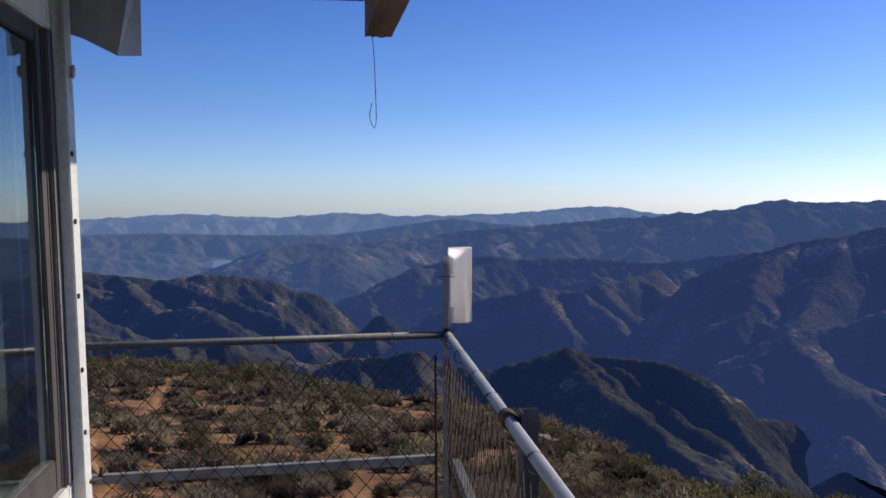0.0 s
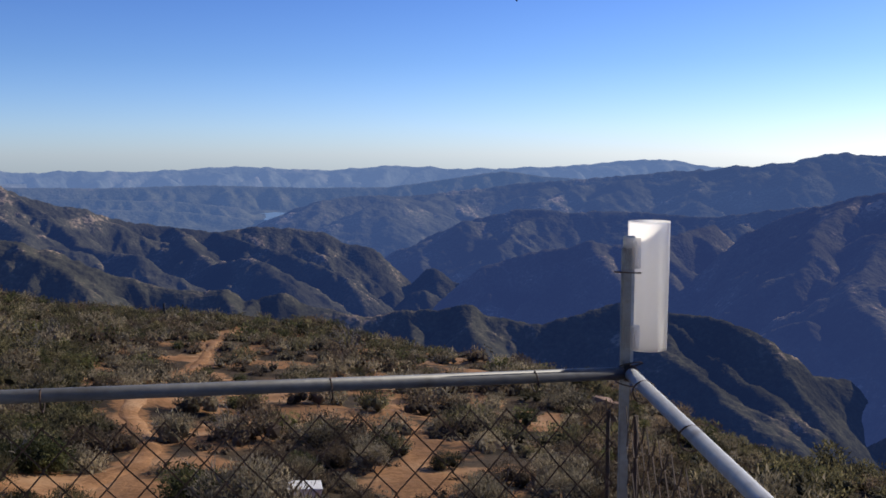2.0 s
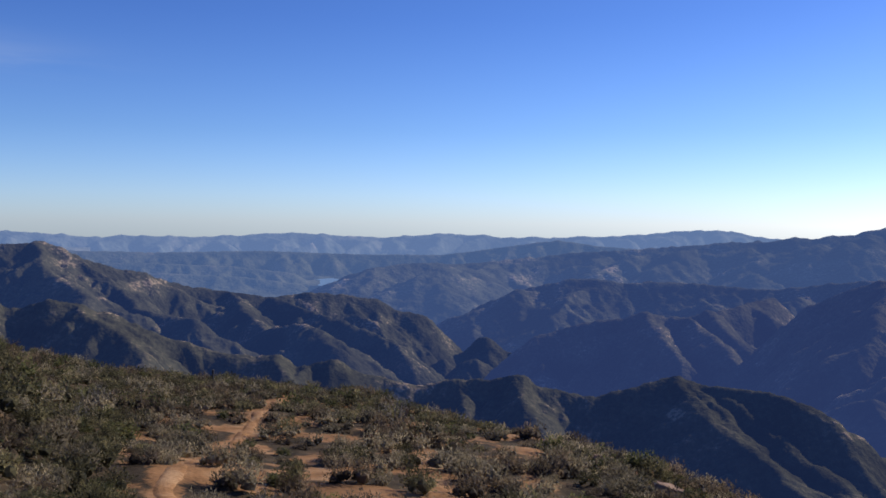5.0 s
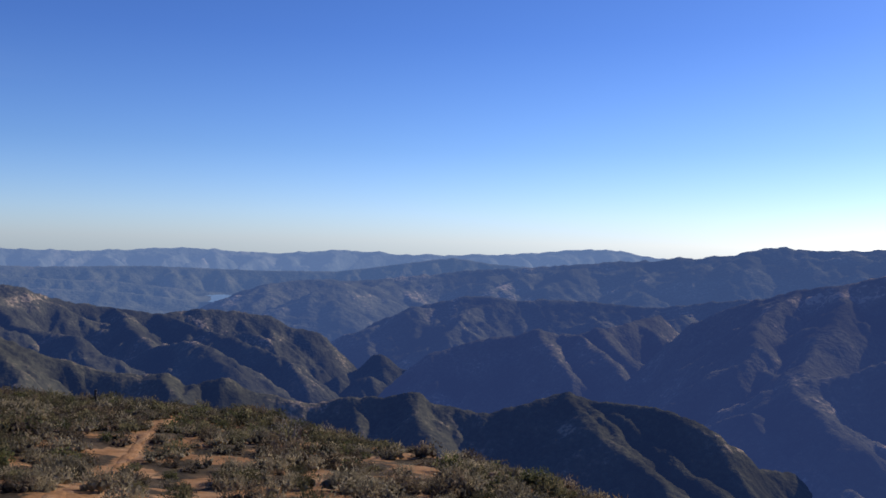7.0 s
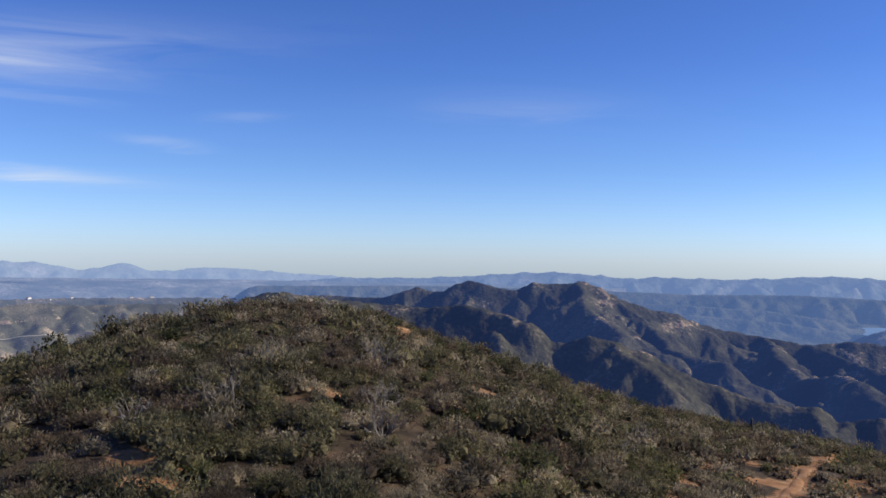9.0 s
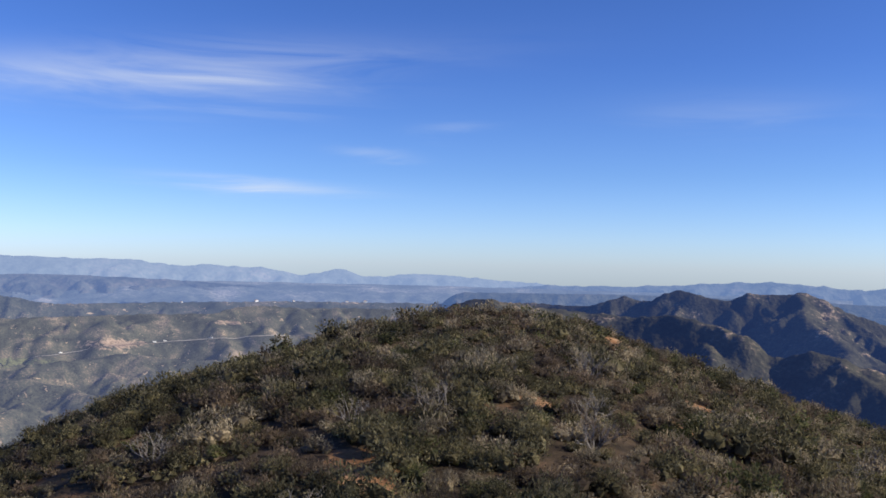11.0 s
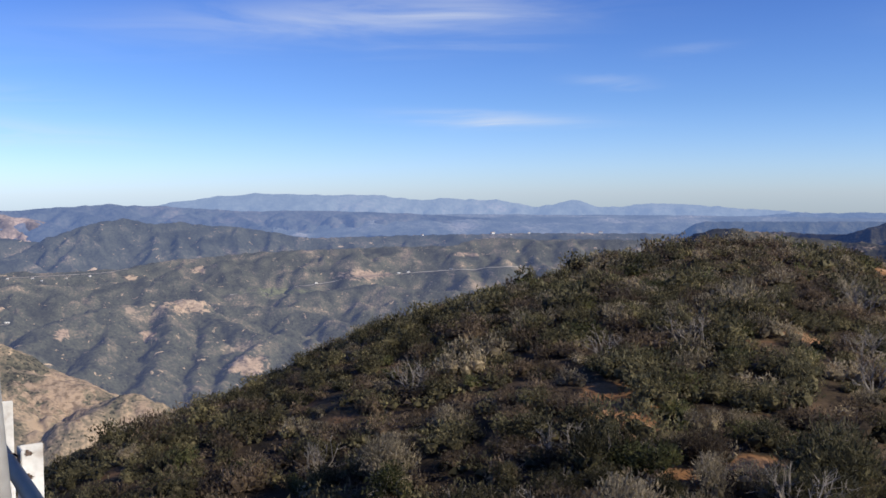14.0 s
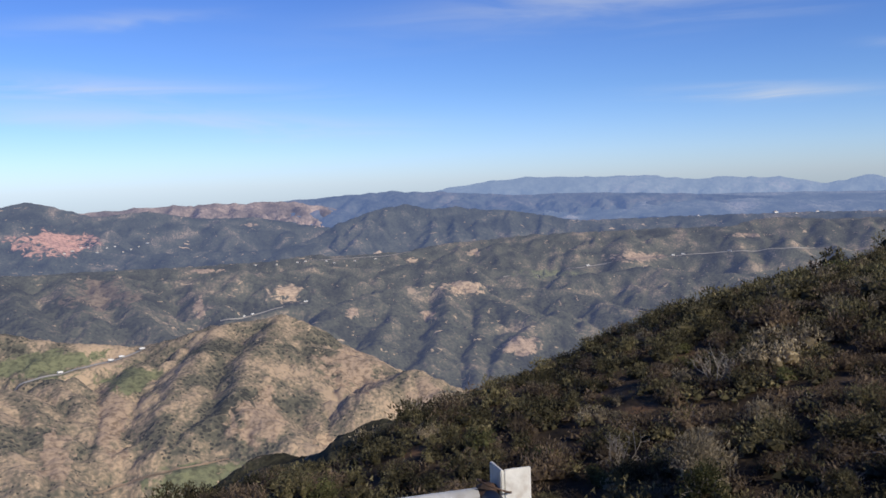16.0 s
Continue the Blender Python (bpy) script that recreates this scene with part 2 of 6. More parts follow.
def flank(p, v, which):
    """Height of a worn flank at p columns along and v from foot (0) to crest (1)."""
    h = FLANK if which else FLANK[:, ::-1]
    c, r = p % FLANK_COLS, np.clip(v, 0, 1) * (FLANK_ROWS - 1.001)
    c0, r0 = np.floor(c).astype(int), np.floor(r).astype(int)
    fc, fr = c - c0, r - r0
    c0, c1, r1 = c0 % FLANK_COLS, (c0 + 1) % FLANK_COLS, r0 + 1
    return (h[r0, c0] * (1 - fc) + h[r0, c1] * fc) * (1 - fr) + (h[r1, c0] * (1 - fc) + h[r1, c1] * fc) * fr


class Range:
    """A range seen from the lookout: a crest at given heights over the level of the eye (degrees, by azimuth),
    with spurs and gullies running down its front and a plain back."""

    def __init__(self, crest, dist, front, drop, back, spur, height, seed, rough=0.05, lean=0.0, lead=0.0):
        self.crest, self.dist, self.front, self.drop, self.back = crest, dist, front, drop, back
        self.spur, self.height, self.seed, self.rough, self.lean, self.lead = spur, height, seed, rough, lean, lead

    def z(self, az, r):
        u, run = np.radians(az) * self.dist, r - self.dist
        el = along(az, self.crest) + self.rough * fractal(u / (self.spur * 0.45), u * 0 + 0.3, 5, self.seed + 3, 0.62)
        el = el + self.rough * 1.2 * flank(u / self.spur * 44 + self.seed * 37.0, 0.96 + 0 * az, self.seed % 2)
        top = EYE + self.dist * np.tan(np.radians(el))
        down = np.where(run < 0, -run / self.front, run / self.back)
        p = (u + self.lean * run) / self.spur
        shape = np.where(run < 0, 0.35 * down ** 0.75 + 0.65 * down, down)
        reach = np.clip(down * 12, 0, 1)
        wander = grad_noise(p * 0.7, run / self.spur, self.seed)
        fine = flank(p * 44 + self.seed * 37.0 + 3 * wander, np.exp(-1.7 * np.clip(down, 0, 1)), self.seed % 2)
        fold = (p - self.lead * math.pi / 180 * self.dist / self.spur) * 1.15 + 0.5 + 0.75 * wander + 0.10 * grad_noise(p * 3.1, run / self.spur * 2.5, self.seed + 5)
        bold = np.clip(0.75 + 0.9 * grad_noise(p * 0.55 + 3, run / self.spur * 0.6, self.seed + 8), 0.15, 1.3)
        carve = 0.17 * fine + 0.30 * bold * (1 - 4 * np.abs(fold - np.floor(fold) - 0.5))       # sharp spurs between sharp gullies
        rise = np.where(run < 0, np.clip(down * 9, 0, 1), 0)
        z = top - self.drop * shape + self.height * np.where(carve < 0, reach, rise) * carve
        sight = EYE + r * np.tan(np.radians(el - np.clip(down, 0, 1) * 0.9))     # the crest stays the skyline
        soft = self.height * 0.12
        return np.where(run < 0, sight - soft * np.logaddexp(0, (sight - z) / soft), z)

    def sheet(self, name, label, mat, step=0.2, rows=104):
        az = np.arange(min(p[0] for p in self.crest), max(p[0] for p in self.crest) + step, step)[None, :]
        r = self.dist + np.concatenate([-self.front * np.linspace(1, 0, rows) ** 1.1, self.back * np.linspace(0, 1, 8)[1:]])[:, None]
        X, Y = polar(az, r)
        Z = self.z(az, r)
        el = np.degrees(np.arctan2(Z - EYE, r))
        tint = np.zeros(Z.shape + (4,))
        for k, (a0, a1, e0, e1, colour, bulge) in enumerate(SCARS.get(name, ())):
            u, v = (az - (a0 + a1) / 2) / (a1 - a0) * 2 + 0 * r, (el - (e0 + e1) / 2) / (e1 - e0) * 2
            m = np.clip(1.25 - np.hypot(u, v) + 0.35 * fractal(u * 1.3 + 7 * k, v * 1.3, 3, 60 + k), 0, 1)
            m = np.where(np.hypot(u, v) < 2.2, m, 0)
            more = m > tint[..., 3]
            tint[more, :3] = colour
            tint[..., 3] = np.maximum(tint[..., 3], m)
            Z = Z + bulge * np.clip(m * 1.6, 0, 1) * ridged(X / (bulge * 5 + 4), Y / (bulge * 5 + 4), 3, 70 + k)
        ob = grid_mesh(name, X, Y, Z, mat)
        ob.data.attributes.new("bare_earth", "FLOAT_COLOR", "POINT").data.foreach_set("color", (tint * (1, 1, 1, 0.5)).astype(np.float32).ravel())
        tagged(ob, label, "mountains", "", "structure")
        return self


class Hills:
    """Hill country built from its crest lines: each ridge sends spurs down both sides, each spur its own ribs, and the
    ground falls from all of them to the gullies between. A ridge is a line of (azimuth, degrees over the eye's level, distance)."""

    def __init__(self, name, label, mat, span, reach, floor, seed, ridges, step=0.13, rows=230, slope=0.66, roads=()):
        self.az = np.arange(span[0], span[1], step)
        self.r = np.geomspace(reach[0], reach[1], rows)
        self.floor, self.slope, self.g = floor, slope, np.random.default_rng(seed)
        X, Y = polar(self.az[None, :], self.r[:, None])
        self.wx = X + 7 * fractal(X / 60, Y / 60, 4, seed + 1)
        self.wy = Y + 7 * fractal(X / 60, Y / 60, 4, seed + 2)
        self.H = np.full(X.shape, floor - 60.0)
        for line, gap, length, levels in ridges:
            az, el, d = (np.array(v, float) for v in zip(*line))
            x, y = polar(az, d)
            self.grow(np.stack([x, y, EYE + d * np.tan(np.radians(el))], 1), gap, length, levels, 0)
        rough = min(g[1] for g in ridges)
        H = self.H + 0.035 * rough * fractal(X / (rough * 0.30), Y / (rough * 0.30), 4, seed + 4, 0.6)
        low = floor + 9 * fractal(X / 110, Y / 110, 4, seed + 3)
        H = low + 6 * np.logaddexp(0, np.clip((H - low) / 6, -40, 400))
        edge = np.clip(np.minimum((self.az - span[0]), (span[1] - self.az)) / 3.0, 0, 1)[None, :]
        far = np.clip((reach[1] - self.r) / (0.06 * reach[1]), 0, 1)[:, None]
        H = H - 160 * (1 - edge) ** 2 - 120 * (1 - far) ** 2
        self.H, self.road_lines = H, []
        for line, width in roads:                   # each road runs on a bench cut into the slope
            a = np.linspace(line[0][0], line[-1][0], max(24, int(abs(line[0][0] - line[-1][0]) * 10)))
            k = np.hanning(17) / np.hanning(17).sum()
            r = np.convolve(np.pad(self.place(a, along(a, line)), 8, mode="edge"), k, "valid")
            z = np.convolve(np.pad(self.z(a, r), 8, mode="edge"), k, "valid")
            self.road_lines.append((a, r, z, width))
            back = a[::-1] if a[0] > a[-1] else a
            flip = slice(None, None, -1) if a[0] > a[-1] else slice(None)
            rc, zc = np.interp(self.az, back, r[flip]), np.interp(self.az, back, z[flip])
            ends = np.clip(1 - np.maximum(back[0] - self.az, self.az - back[-1]) / 0.6, 0, 1)
            w = np.clip(1 - (np.abs(self.r[:, None] - rc) - width) / (2.5 * width), 0, 1) * ends
            w = w * w * (3 - 2 * w)
            H[...] = H * (1 - w) + (zc - 0.5) * w
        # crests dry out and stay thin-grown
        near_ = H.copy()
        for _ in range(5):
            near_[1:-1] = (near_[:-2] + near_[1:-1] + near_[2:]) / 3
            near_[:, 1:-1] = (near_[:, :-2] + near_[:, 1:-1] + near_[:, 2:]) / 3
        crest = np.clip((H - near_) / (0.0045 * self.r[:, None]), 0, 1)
        el = np.degrees(np.arctan2(H - EYE, self.r[:, None]))
        tint = np.zeros(H.shape + (4,))
        az = self.az[None, :]
        for k, (a0, a1, e0, e1, colour, bulge) in enumerate(SCARS.get(name, ())):
            u, v = (az - (a0 + a1) / 2) / (a1 - a0) * 2 + 0 * el, (el - (e0 + e1) / 2) / (e1 - e0) * 2
            m = np.clip(1.25 - np.hypot(u, v) + 0.45 * fractal(u * 1.5 + 7 * k, v * 1.5, 4, 60 + k), 0, 1)
            m = np.where(np.hypot(u, v) < 2.2, m, 0)
            more = m > tint[..., 3]
            tint[more, :3] = colour
            tint[..., 3] = np.maximum(tint[..., 3], m)
            H += bulge * np.clip(m * 1.6, 0, 1) * ridged(X / (bulge * 5 + 4), Y / (bulge * 5 + 4), 3, 70 + k)
        ob = grid_mesh(name, X, Y, H, mat)
        ob.data.attributes.new("bare_earth", "FLOAT_COLOR", "POINT").data.foreach_set("color", (tint * (1, 1, 1, 0.5)).astype(np.float32).ravel())
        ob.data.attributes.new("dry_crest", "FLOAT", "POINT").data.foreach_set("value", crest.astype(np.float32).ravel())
        tagged(ob, label, "mountains", "", "structure")

    def grow(self, p, gap, length, levels, level):
        """Lay one crest line and, from it, its spurs."""
        g = self.g
        for a, b in zip(p, p[1:]):
            self.lay(a, b, (0.66, 0.70, 0.78, 0.85)[level] * self.slope / 0.66, (6.0, 3.0, 1.6, 1.0)[level], 1e9 if level == 0 else gap * 4.2)
        if level >= levels:
            return
        d = np.diff(p, axis=0)
        run = np.hypot(d[:, 0], d[:, 1])
        s = np.concatenate([[0], np.cumsum(run)])
        for side in (-1, 1):
            at = gap * g.uniform(0.2, 0.9)
            while at < s[-1]:
                i = min(np.searchsorted(s, at) - 1, len(d) - 1)
                i = max(i, 0)
                t = d[i, :2] / (run[i] + 1e-6)
                start = p[i] + d[i] * (at - s[i]) / (run[i] + 1e-6)
                down = -1.0 if d[i, 2] > 0 else 1.0
                lean = radians(g.uniform(8, 40) + (12 if level else 0))
                way2 = np.array([-t[1], t[0]]) * side * math.cos(lean) + t * down * math.sin(lean)
                ln = length * g.uniform(0.55, 1.25)
                steps = (6, 4, 2)[min(level, 2)]
                grade = (g.uniform(0.36, 0.50) + 0.05 * level) * self.slope / 0.66
                pts, q, head = [start - (0, 0, 0.3)], start.copy(), math.atan2(way2[1], way2[0])
                for k in range(steps):
                    head += g.normal(0, 0.22)
                    q = q + np.array([math.cos(head), math.sin(head), 0]) * ln / steps
                    u = (k + 1) / steps
                    q[2] = start[2] - grade * ln * (0.55 * u ** 0.75 + 0.45 * u * u) + (0.03 * ln * g.normal() if k < steps - 1 else -0.05 * ln)
                    pts.append(q.copy())
                pts = np.array(pts)
                if pts[0, 2] > self.floor + 8:
                    self.grow(pts, gap * 0.40, length * 0.34, levels, level + 1)
                at += gap * g.uniform(0.65, 1.4)

    def lay(self, a, b, slope, round_, most):
        """Raise the ground to a stretch of crest and the slopes that fall from it."""
        reach = min(most, max(4.0, (max(a[2], b[2]) - self.floor) / slope))
        ra, rb = math.hypot(a[0] - HUB[0], a[1] - HUB[1]), math.hypot(b[0] - HUB[0], b[1] - HUB[1])
        i0, i1 = np.searchsorted(self.r, (min(ra, rb) - reach - 8, max(ra, rb) + reach + 8))
        turns = [math.degrees(math.atan2(-(c[0] - HUB[0]), c[1] - HUB[1])) for c in (a, b)]
        wide = math.degrees((reach + 8) / max(60.0, min(ra, rb) - reach * 0.5))
        j0, j1 = np.searchsorted(self.az, (min(turns) - wide, max(turns) + wide))
        if i0 >= i1 or j0 >= j1:
            return
        px, py = self.wx[i0:i1, j0:j1] - a[0], self.wy[i0:i1, j0:j1] - a[1]
        dx, dy = b[0] - a[0], b[1] - a[1]
        t = np.clip((px * dx + py * dy) / (dx * dx + dy * dy + 1e-6), 0, 1)
        away = np.sqrt((px - t * dx) ** 2 + (py - t * dy) ** 2 + round_ * round_) - round_
        h = a[2] + t * (b[2] - a[2]) - slope * away
        np.maximum(self.H[i0:i1, j0:j1], h, out=self.H[i0:i1, j0:j1])

    def z(self, az, r):
        """Height of the ground (arrays)."""
        c = np.clip((az - self.az[0]) / (self.az[1] - self.az[0]), 0, len(self.az) - 1.001)
        q = np.clip(np.log(r / self.r[0]) / np.log(self.r[1] / self.r[0]), 0, len(self.r) - 1.001)
        c, q = np.broadcast_arrays(c, q)
        c0, q0 = c.astype(int), q.astype(int)
        fc, fq = c - c0, q - q0
        H = self.H
        return (H[q0, c0] * (1 - fc) + H[q0, c0 + 1] * fc) * (1 - fq) + (H[q0 + 1, c0] * (1 - fc) + H[q0 + 1, c0 + 1] * fc) * fq

    def place(self, az, el):
        """How far out the slope lies that shows at azimuth az, el degrees over the eye's level (arrays)."""
        up = np.degrees(np.arctan2(self.z(az[None, :], self.r[:-1, None]) - EYE, self.r[:-1, None]))
        hit = up >= el[None, :]
        return np.where(hit.any(0), self.r[np.argmax(hit, 0)], self.r[-2])

    def band(self, name, label, category, which, mat):
        """The surface of one of its roads."""
        az, r, z, width = self.road_lines[which]
        half = np.linspace(-0.5, 0.5, 3)[:, None] * width
        X, Y = polar(az[None, :] + 0 * half, r[None, :] + half)
        tagged(grid_mesh(name, X, Y, z[None, :] - 0.1 + 0.06 * half, mat), label, category, "", "structure")
        return az, r, z


# bare rock, slides, cuts and meadows on the hills: azimuths, heights, colour, relief
CLIFF, SLIDE, RED, GRASS = (0.44, 0.325, 0.21), (0.36, 0.265, 0.18), (0.46, 0.26, 0.18), (0.155, 0.160, 0.082)
SCARS = {
    "scrubby_valley_hills": [(81.6, 85.2, -7.5, -6.35, CLIFF, 6), (103.2, 107.8, -7.4, -5.0, (0.185, 0.142, 0.095), 2), (99.4, 100.2, -8.2, -6.6, SLIDE, 2), (93.2, 95.6, -7.4, -6.1, CLIFF, 4), (78.4, 81.2, -11.4, -9.8, SLIDE, 3), (85.0, 86.2, -9.0, -8.1, SLIDE, 2), (90, 90.9, -8.6, -7.7, SLIDE, 2)],
    "tan_ridge": [(88.4, 92.9, -13.6, -9.7, SLIDE, 0.3), (84.6, 87.2, -14.5, -12.1, SLIDE, 0.3), (94.5, 98.5, -16.2, -12.6, SLIDE, 0.3), (104.0, 106.4, -16, -11.2, SLIDE, 0.5), (107.4, 109.6, -17, -13.2, SLIDE, 0.5), (91.6, 93.4, -17, -15.2, CLIFF, 1),
                  (97, 104.5, -19.5, -16.0, GRASS, 0.2), (104, 115, -10.9, -8.9, GRASS, 0.2), (102, 106, -12.5, -10.2, GRASS, 0.2)],
    "far_valley_hills": [(105.4, 110.4, -3.9, -2.1, RED, 10), (96, 97.2, -2.5, -2.2, SLIDE, 3)],
    "middle_valley_hills": [(70.6, 74.4, -5.5, -4.75, SLIDE, 3), (75.6, 80.6, -6.35, -5.75, GRASS, 1), (82, 83, -4.9, -4.4, CLIFF, 3), (64.5, 67, -4.0, -3.7, SLIDE, 3), (86, 87, -5.2, -4.8, CLIFF, 3), (98, 100.5, -5.3, -4.9, SLIDE, 3)],
}


# the knoll on which the lookout stands: how far its brow lies, and how high, by azimuth
BROW_EL = [(-180, -22), (-60, -22), (-30, -22), (-20, -21.2), (-15, -19.3), (-6.7, -16.0), (2, -13.6), (5.9, -12.75), (9.5, -11.8), (13, -11.1), (16.7, -10.45), (20.2, -10.15),
           (23.5, -9.75), (26.8, -9.4), (29.9, -8.4), (32.8, -7.35), (36, -6.5), (42.5, -4.3), (48, -3.4), (53, -3.6), (58, -4.2), (63, -5.8), (67.5, -7.2), (71, -8.5),
           (74.7, -10.0), (79, -12.5), (83, -14.3), (87, -15.9), (91, -18.4), (96, -20.0), (104, -22), (180, -22)]
BROW_R = [(-180, 20), (-60, 24), (-20, 29), (-6.7, 40), (2, 55), (9.5, 70), (15.6, 84), (22, 84), (29, 78), (36, 70), (44, 62), (52, 58), (60, 52), (67, 46),
          (75, 39), (83, 31), (91, 24), (104, 19), (180, 20)]


def knoll(x, y):
    """Height of the ground at x, y (arrays)."""
    dx, dy = x - HUB[0], y - HUB[1]
    r, az = np.hypot(dx, dy), np.degrees(np.arctan2(-dx, dy))
    el, rb = along(az, BROW_EL), along(az, BROW_R)
    zb = EYE + rb * np.tan(np.radians(el))
    z0 = -4.7
    t = np.clip((r - 9) / (rb - 9), 0, 1)
    inner = z0 + (zb - z0) * t
    d = np.maximum(r - rb, 0)
    steep = 0.62
    fall = np.where(d < 14, d * d * steep / 28, steep * (d - 7))
    fall = 420 * (1 - np.exp(-fall / 420))
    bumps = 0.22 * fractal(x / 5.5, y / 5.5, 3, 4) + 0.5 * fractal(x / 21, y / 21, 2, 8) * np.clip(r / 30, 0, 1)
    gully = np.clip(d / 60, 0, 1) * 14 * (ridged(x / 90, y / 90, 4, 15) - 0.7)
    return inner - fall + bumps * np.clip((r - 3) / 6, 0, 1) + gully


TRAIL = [(-21.2, 80), (-21.4, 75), (-19.5, 64), (-17.6, 55), (-16, 47.5), (-14.5, 40), (-13.5, 35.5), (-13.2, 32.5), (-12.3, 30), (-11, 27.8), (-9.6, 25), (-9.3, 22.8), (-9.8, 19.5), (-10.5, 17)]
WASH = [(-6.2, 47), (-5.7, 43.5), (-4.6, 38.5), (-3.8, 33.5), (-2.7, 29), (-2.2, 25.5), (-2.6, 21)]
BARE = [(-5.2, 31.5, 1.8), (-7, 34, 1.5), (-11.8, 50.7, 1.5), (-21.0, 76, 1.6), (-22.4, 16.9, 1.0), (-20.9, 15.8, 0.9), (-17.0, 14.7, 0.6), (-16.6, 16.6, 0.75), (-43.5, 51, 0.9), (-41, 44.5, 0.6), (-42, 48.6, 0.6), (-42.5, 54.5, 0.7), (-40.5, 57.5, 0.6),
        (-30.6, 42.5, 1.3), (-9.4, 20.5, 1.7), (-12.5, 33.5, 1.4), (1.8, 32.9, 0.9), (-0.6, 50, 1.0), (3.4, 44.7, 0.9), (-24.5, 33.0, 0.8), (-26, 27, 0.7), (-9.5, 37, 1.3), (-8.5, 29, 1.2), (-4.45, 20.0, 0.6)]


def path_points(line, step):
    out = []
    for (x0, y0), (x1, y1) in zip(line, line[1:]):
        n = max(2, int(math.hypot(x1 - x0, y1 - y0) / step))
        out += [(x0 + (x1 - x0) * k / n, y0 + (y1 - y0) * k / n) for k in range(n)]
    return np.array(out)


def bareness(x, y):
    """1 where the soil is trodden or washed bare, falling to 0."""
    m = np.zeros_like(x)
    for line, w in ((TRAIL, 0.95), (WASH, 0.95)):
        for px, py in path_points(line, 0.7):
            m = np.maximum(m, 1 - np.hypot(x - px, y - py) / w)
    for bx, by, bw in BARE:
        m = np.maximum(m, 1.2 - np.hypot((x - bx) / 1.3, y - by) / (bw * 1.25))
    az = np.degrees(np.arctan2(-(x - HUB[0]), y - HUB[1]))
    m = np.maximum(m, 0.72 * np.clip(1.6 * fractal(x / 3.5, y / 3.5, 4, 23) + 0.35, 0, 1) * ((az > -12) & (az < 26) & (np.hypot(x, y) < 75)))
    return np.clip(m, 0, 1)


dirt, dn, dl, db = material("orange_dirt", 0.95)
db.inputs["Specular IOR Level"].default_value = 0.1
DIRT_STOPS = [(0.3, (0.22, 0.115, 0.055)), (0.5, (0.36, 0.19, 0.09)), (0.68, (0.46, 0.28, 0.155))]
dd = ramp(dn, dl, noise_node(dn, dl, 0.9, 6, (1, 1, 1), 0.4), DIRT_STOPS)
dg = noise_node(dn, dl, 9.0, 5)
dl.new(blend(dn, dl, 0.6, dd, ramp(dn, dl, dg, [(0.3, (0.45, 0.42, 0.4)), (0.65, (1, 1, 1))]), "MULTIPLY"), db.inputs["Base Color"])
relief(dn, dl, db, dg, 0.8, 0.05)

soil, sn, sl, sb = material("dry_soil", 0.95)
sb.inputs["Specular IOR Level"].default_value = 0.1
litter = noise_node(sn, sl, 0.55, 6, (1, 1, 1), 0.5)
grains = noise_node(sn, sl, 6.0, 5)
sc = ramp(sn, sl, litter, [(0.32, (0.034, 0.027, 0.019)), (0.47, (0.068, 0.050, 0.033)), (0.60, (0.110, 0.078, 0.050)), (0.72, (0.20, 0.118, 0.068))])
worn_bare = sn.new("ShaderNodeAttribute")
worn_bare.attribute_name = "bare"
ragged = sn.new("ShaderNodeMath")
ragged.operation = "ADD"
sl.new(worn_bare.outputs["Fac"], ragged.inputs[0])
sl.new(noise_node(sn, sl, 1.7, 6, (1, 1, 1), 0.8), ragged.inputs[1])
edge = ramp(sn, sl, ragged.outputs["Value"], [(0.80, (0, 0, 0)), (0.98, (1, 1, 1))])
sc = blend(sn, sl, edge, sc, ramp(sn, sl, litter, DIRT_STOPS))
sc = blend(sn, sl, 0.5, sc, ramp(sn, sl, grains, [(0.3, (0.3, 0.28, 0.25)), (0.7, (0.95, 0.92, 0.88))]), "MULTIPLY")
sl.new(sc, sb.inputs["Base Color"])
relief(sn, sl, sb, grains, 0.7, 0.06)

radii = np.concatenate([[0.0, 3.0, 6.0], np.geomspace(9, 130, 120), np.geomspace(136, 4900, 40)])
azs = np.concatenate([np.arange(-180, -36, 2.0), np.arange(-36, 114, 0.5), np.arange(114, 180, 2.0)])
gx, gy = polar(azs[None, :], radii[:, None])
ground = grid_mesh("ground", gx, gy, knoll(gx, gy), soil, wrap=True)
ground.data.attributes.new("bare", "FLOAT", "POINT").data.foreach_set("value", bareness(gx, gy).astype(np.float32).ravel())
tagged(ground, "dry brown soil of the scrubby knoll, falling away to the canyons", "ground", "", "structure")

NEAR_BRUSH, FAR_BRUSH = (0.068, 0.064, 0.040), (0.074, 0.073, 0.045)
EARTH, TAN = (0.28, 0.21, 0.14), (0.39, 0.29, 0.19)
# last colour of each: haze painted in as emission, bluer and brighter with distance
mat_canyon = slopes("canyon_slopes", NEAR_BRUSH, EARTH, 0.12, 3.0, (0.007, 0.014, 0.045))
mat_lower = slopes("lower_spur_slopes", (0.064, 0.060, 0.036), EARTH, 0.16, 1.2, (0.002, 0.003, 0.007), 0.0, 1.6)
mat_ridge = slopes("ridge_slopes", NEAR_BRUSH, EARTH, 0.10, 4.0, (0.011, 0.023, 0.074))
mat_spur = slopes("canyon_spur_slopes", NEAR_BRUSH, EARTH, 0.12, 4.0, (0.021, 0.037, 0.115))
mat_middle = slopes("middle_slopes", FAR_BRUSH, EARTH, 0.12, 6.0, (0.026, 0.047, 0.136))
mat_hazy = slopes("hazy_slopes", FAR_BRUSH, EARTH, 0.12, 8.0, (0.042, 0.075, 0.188))
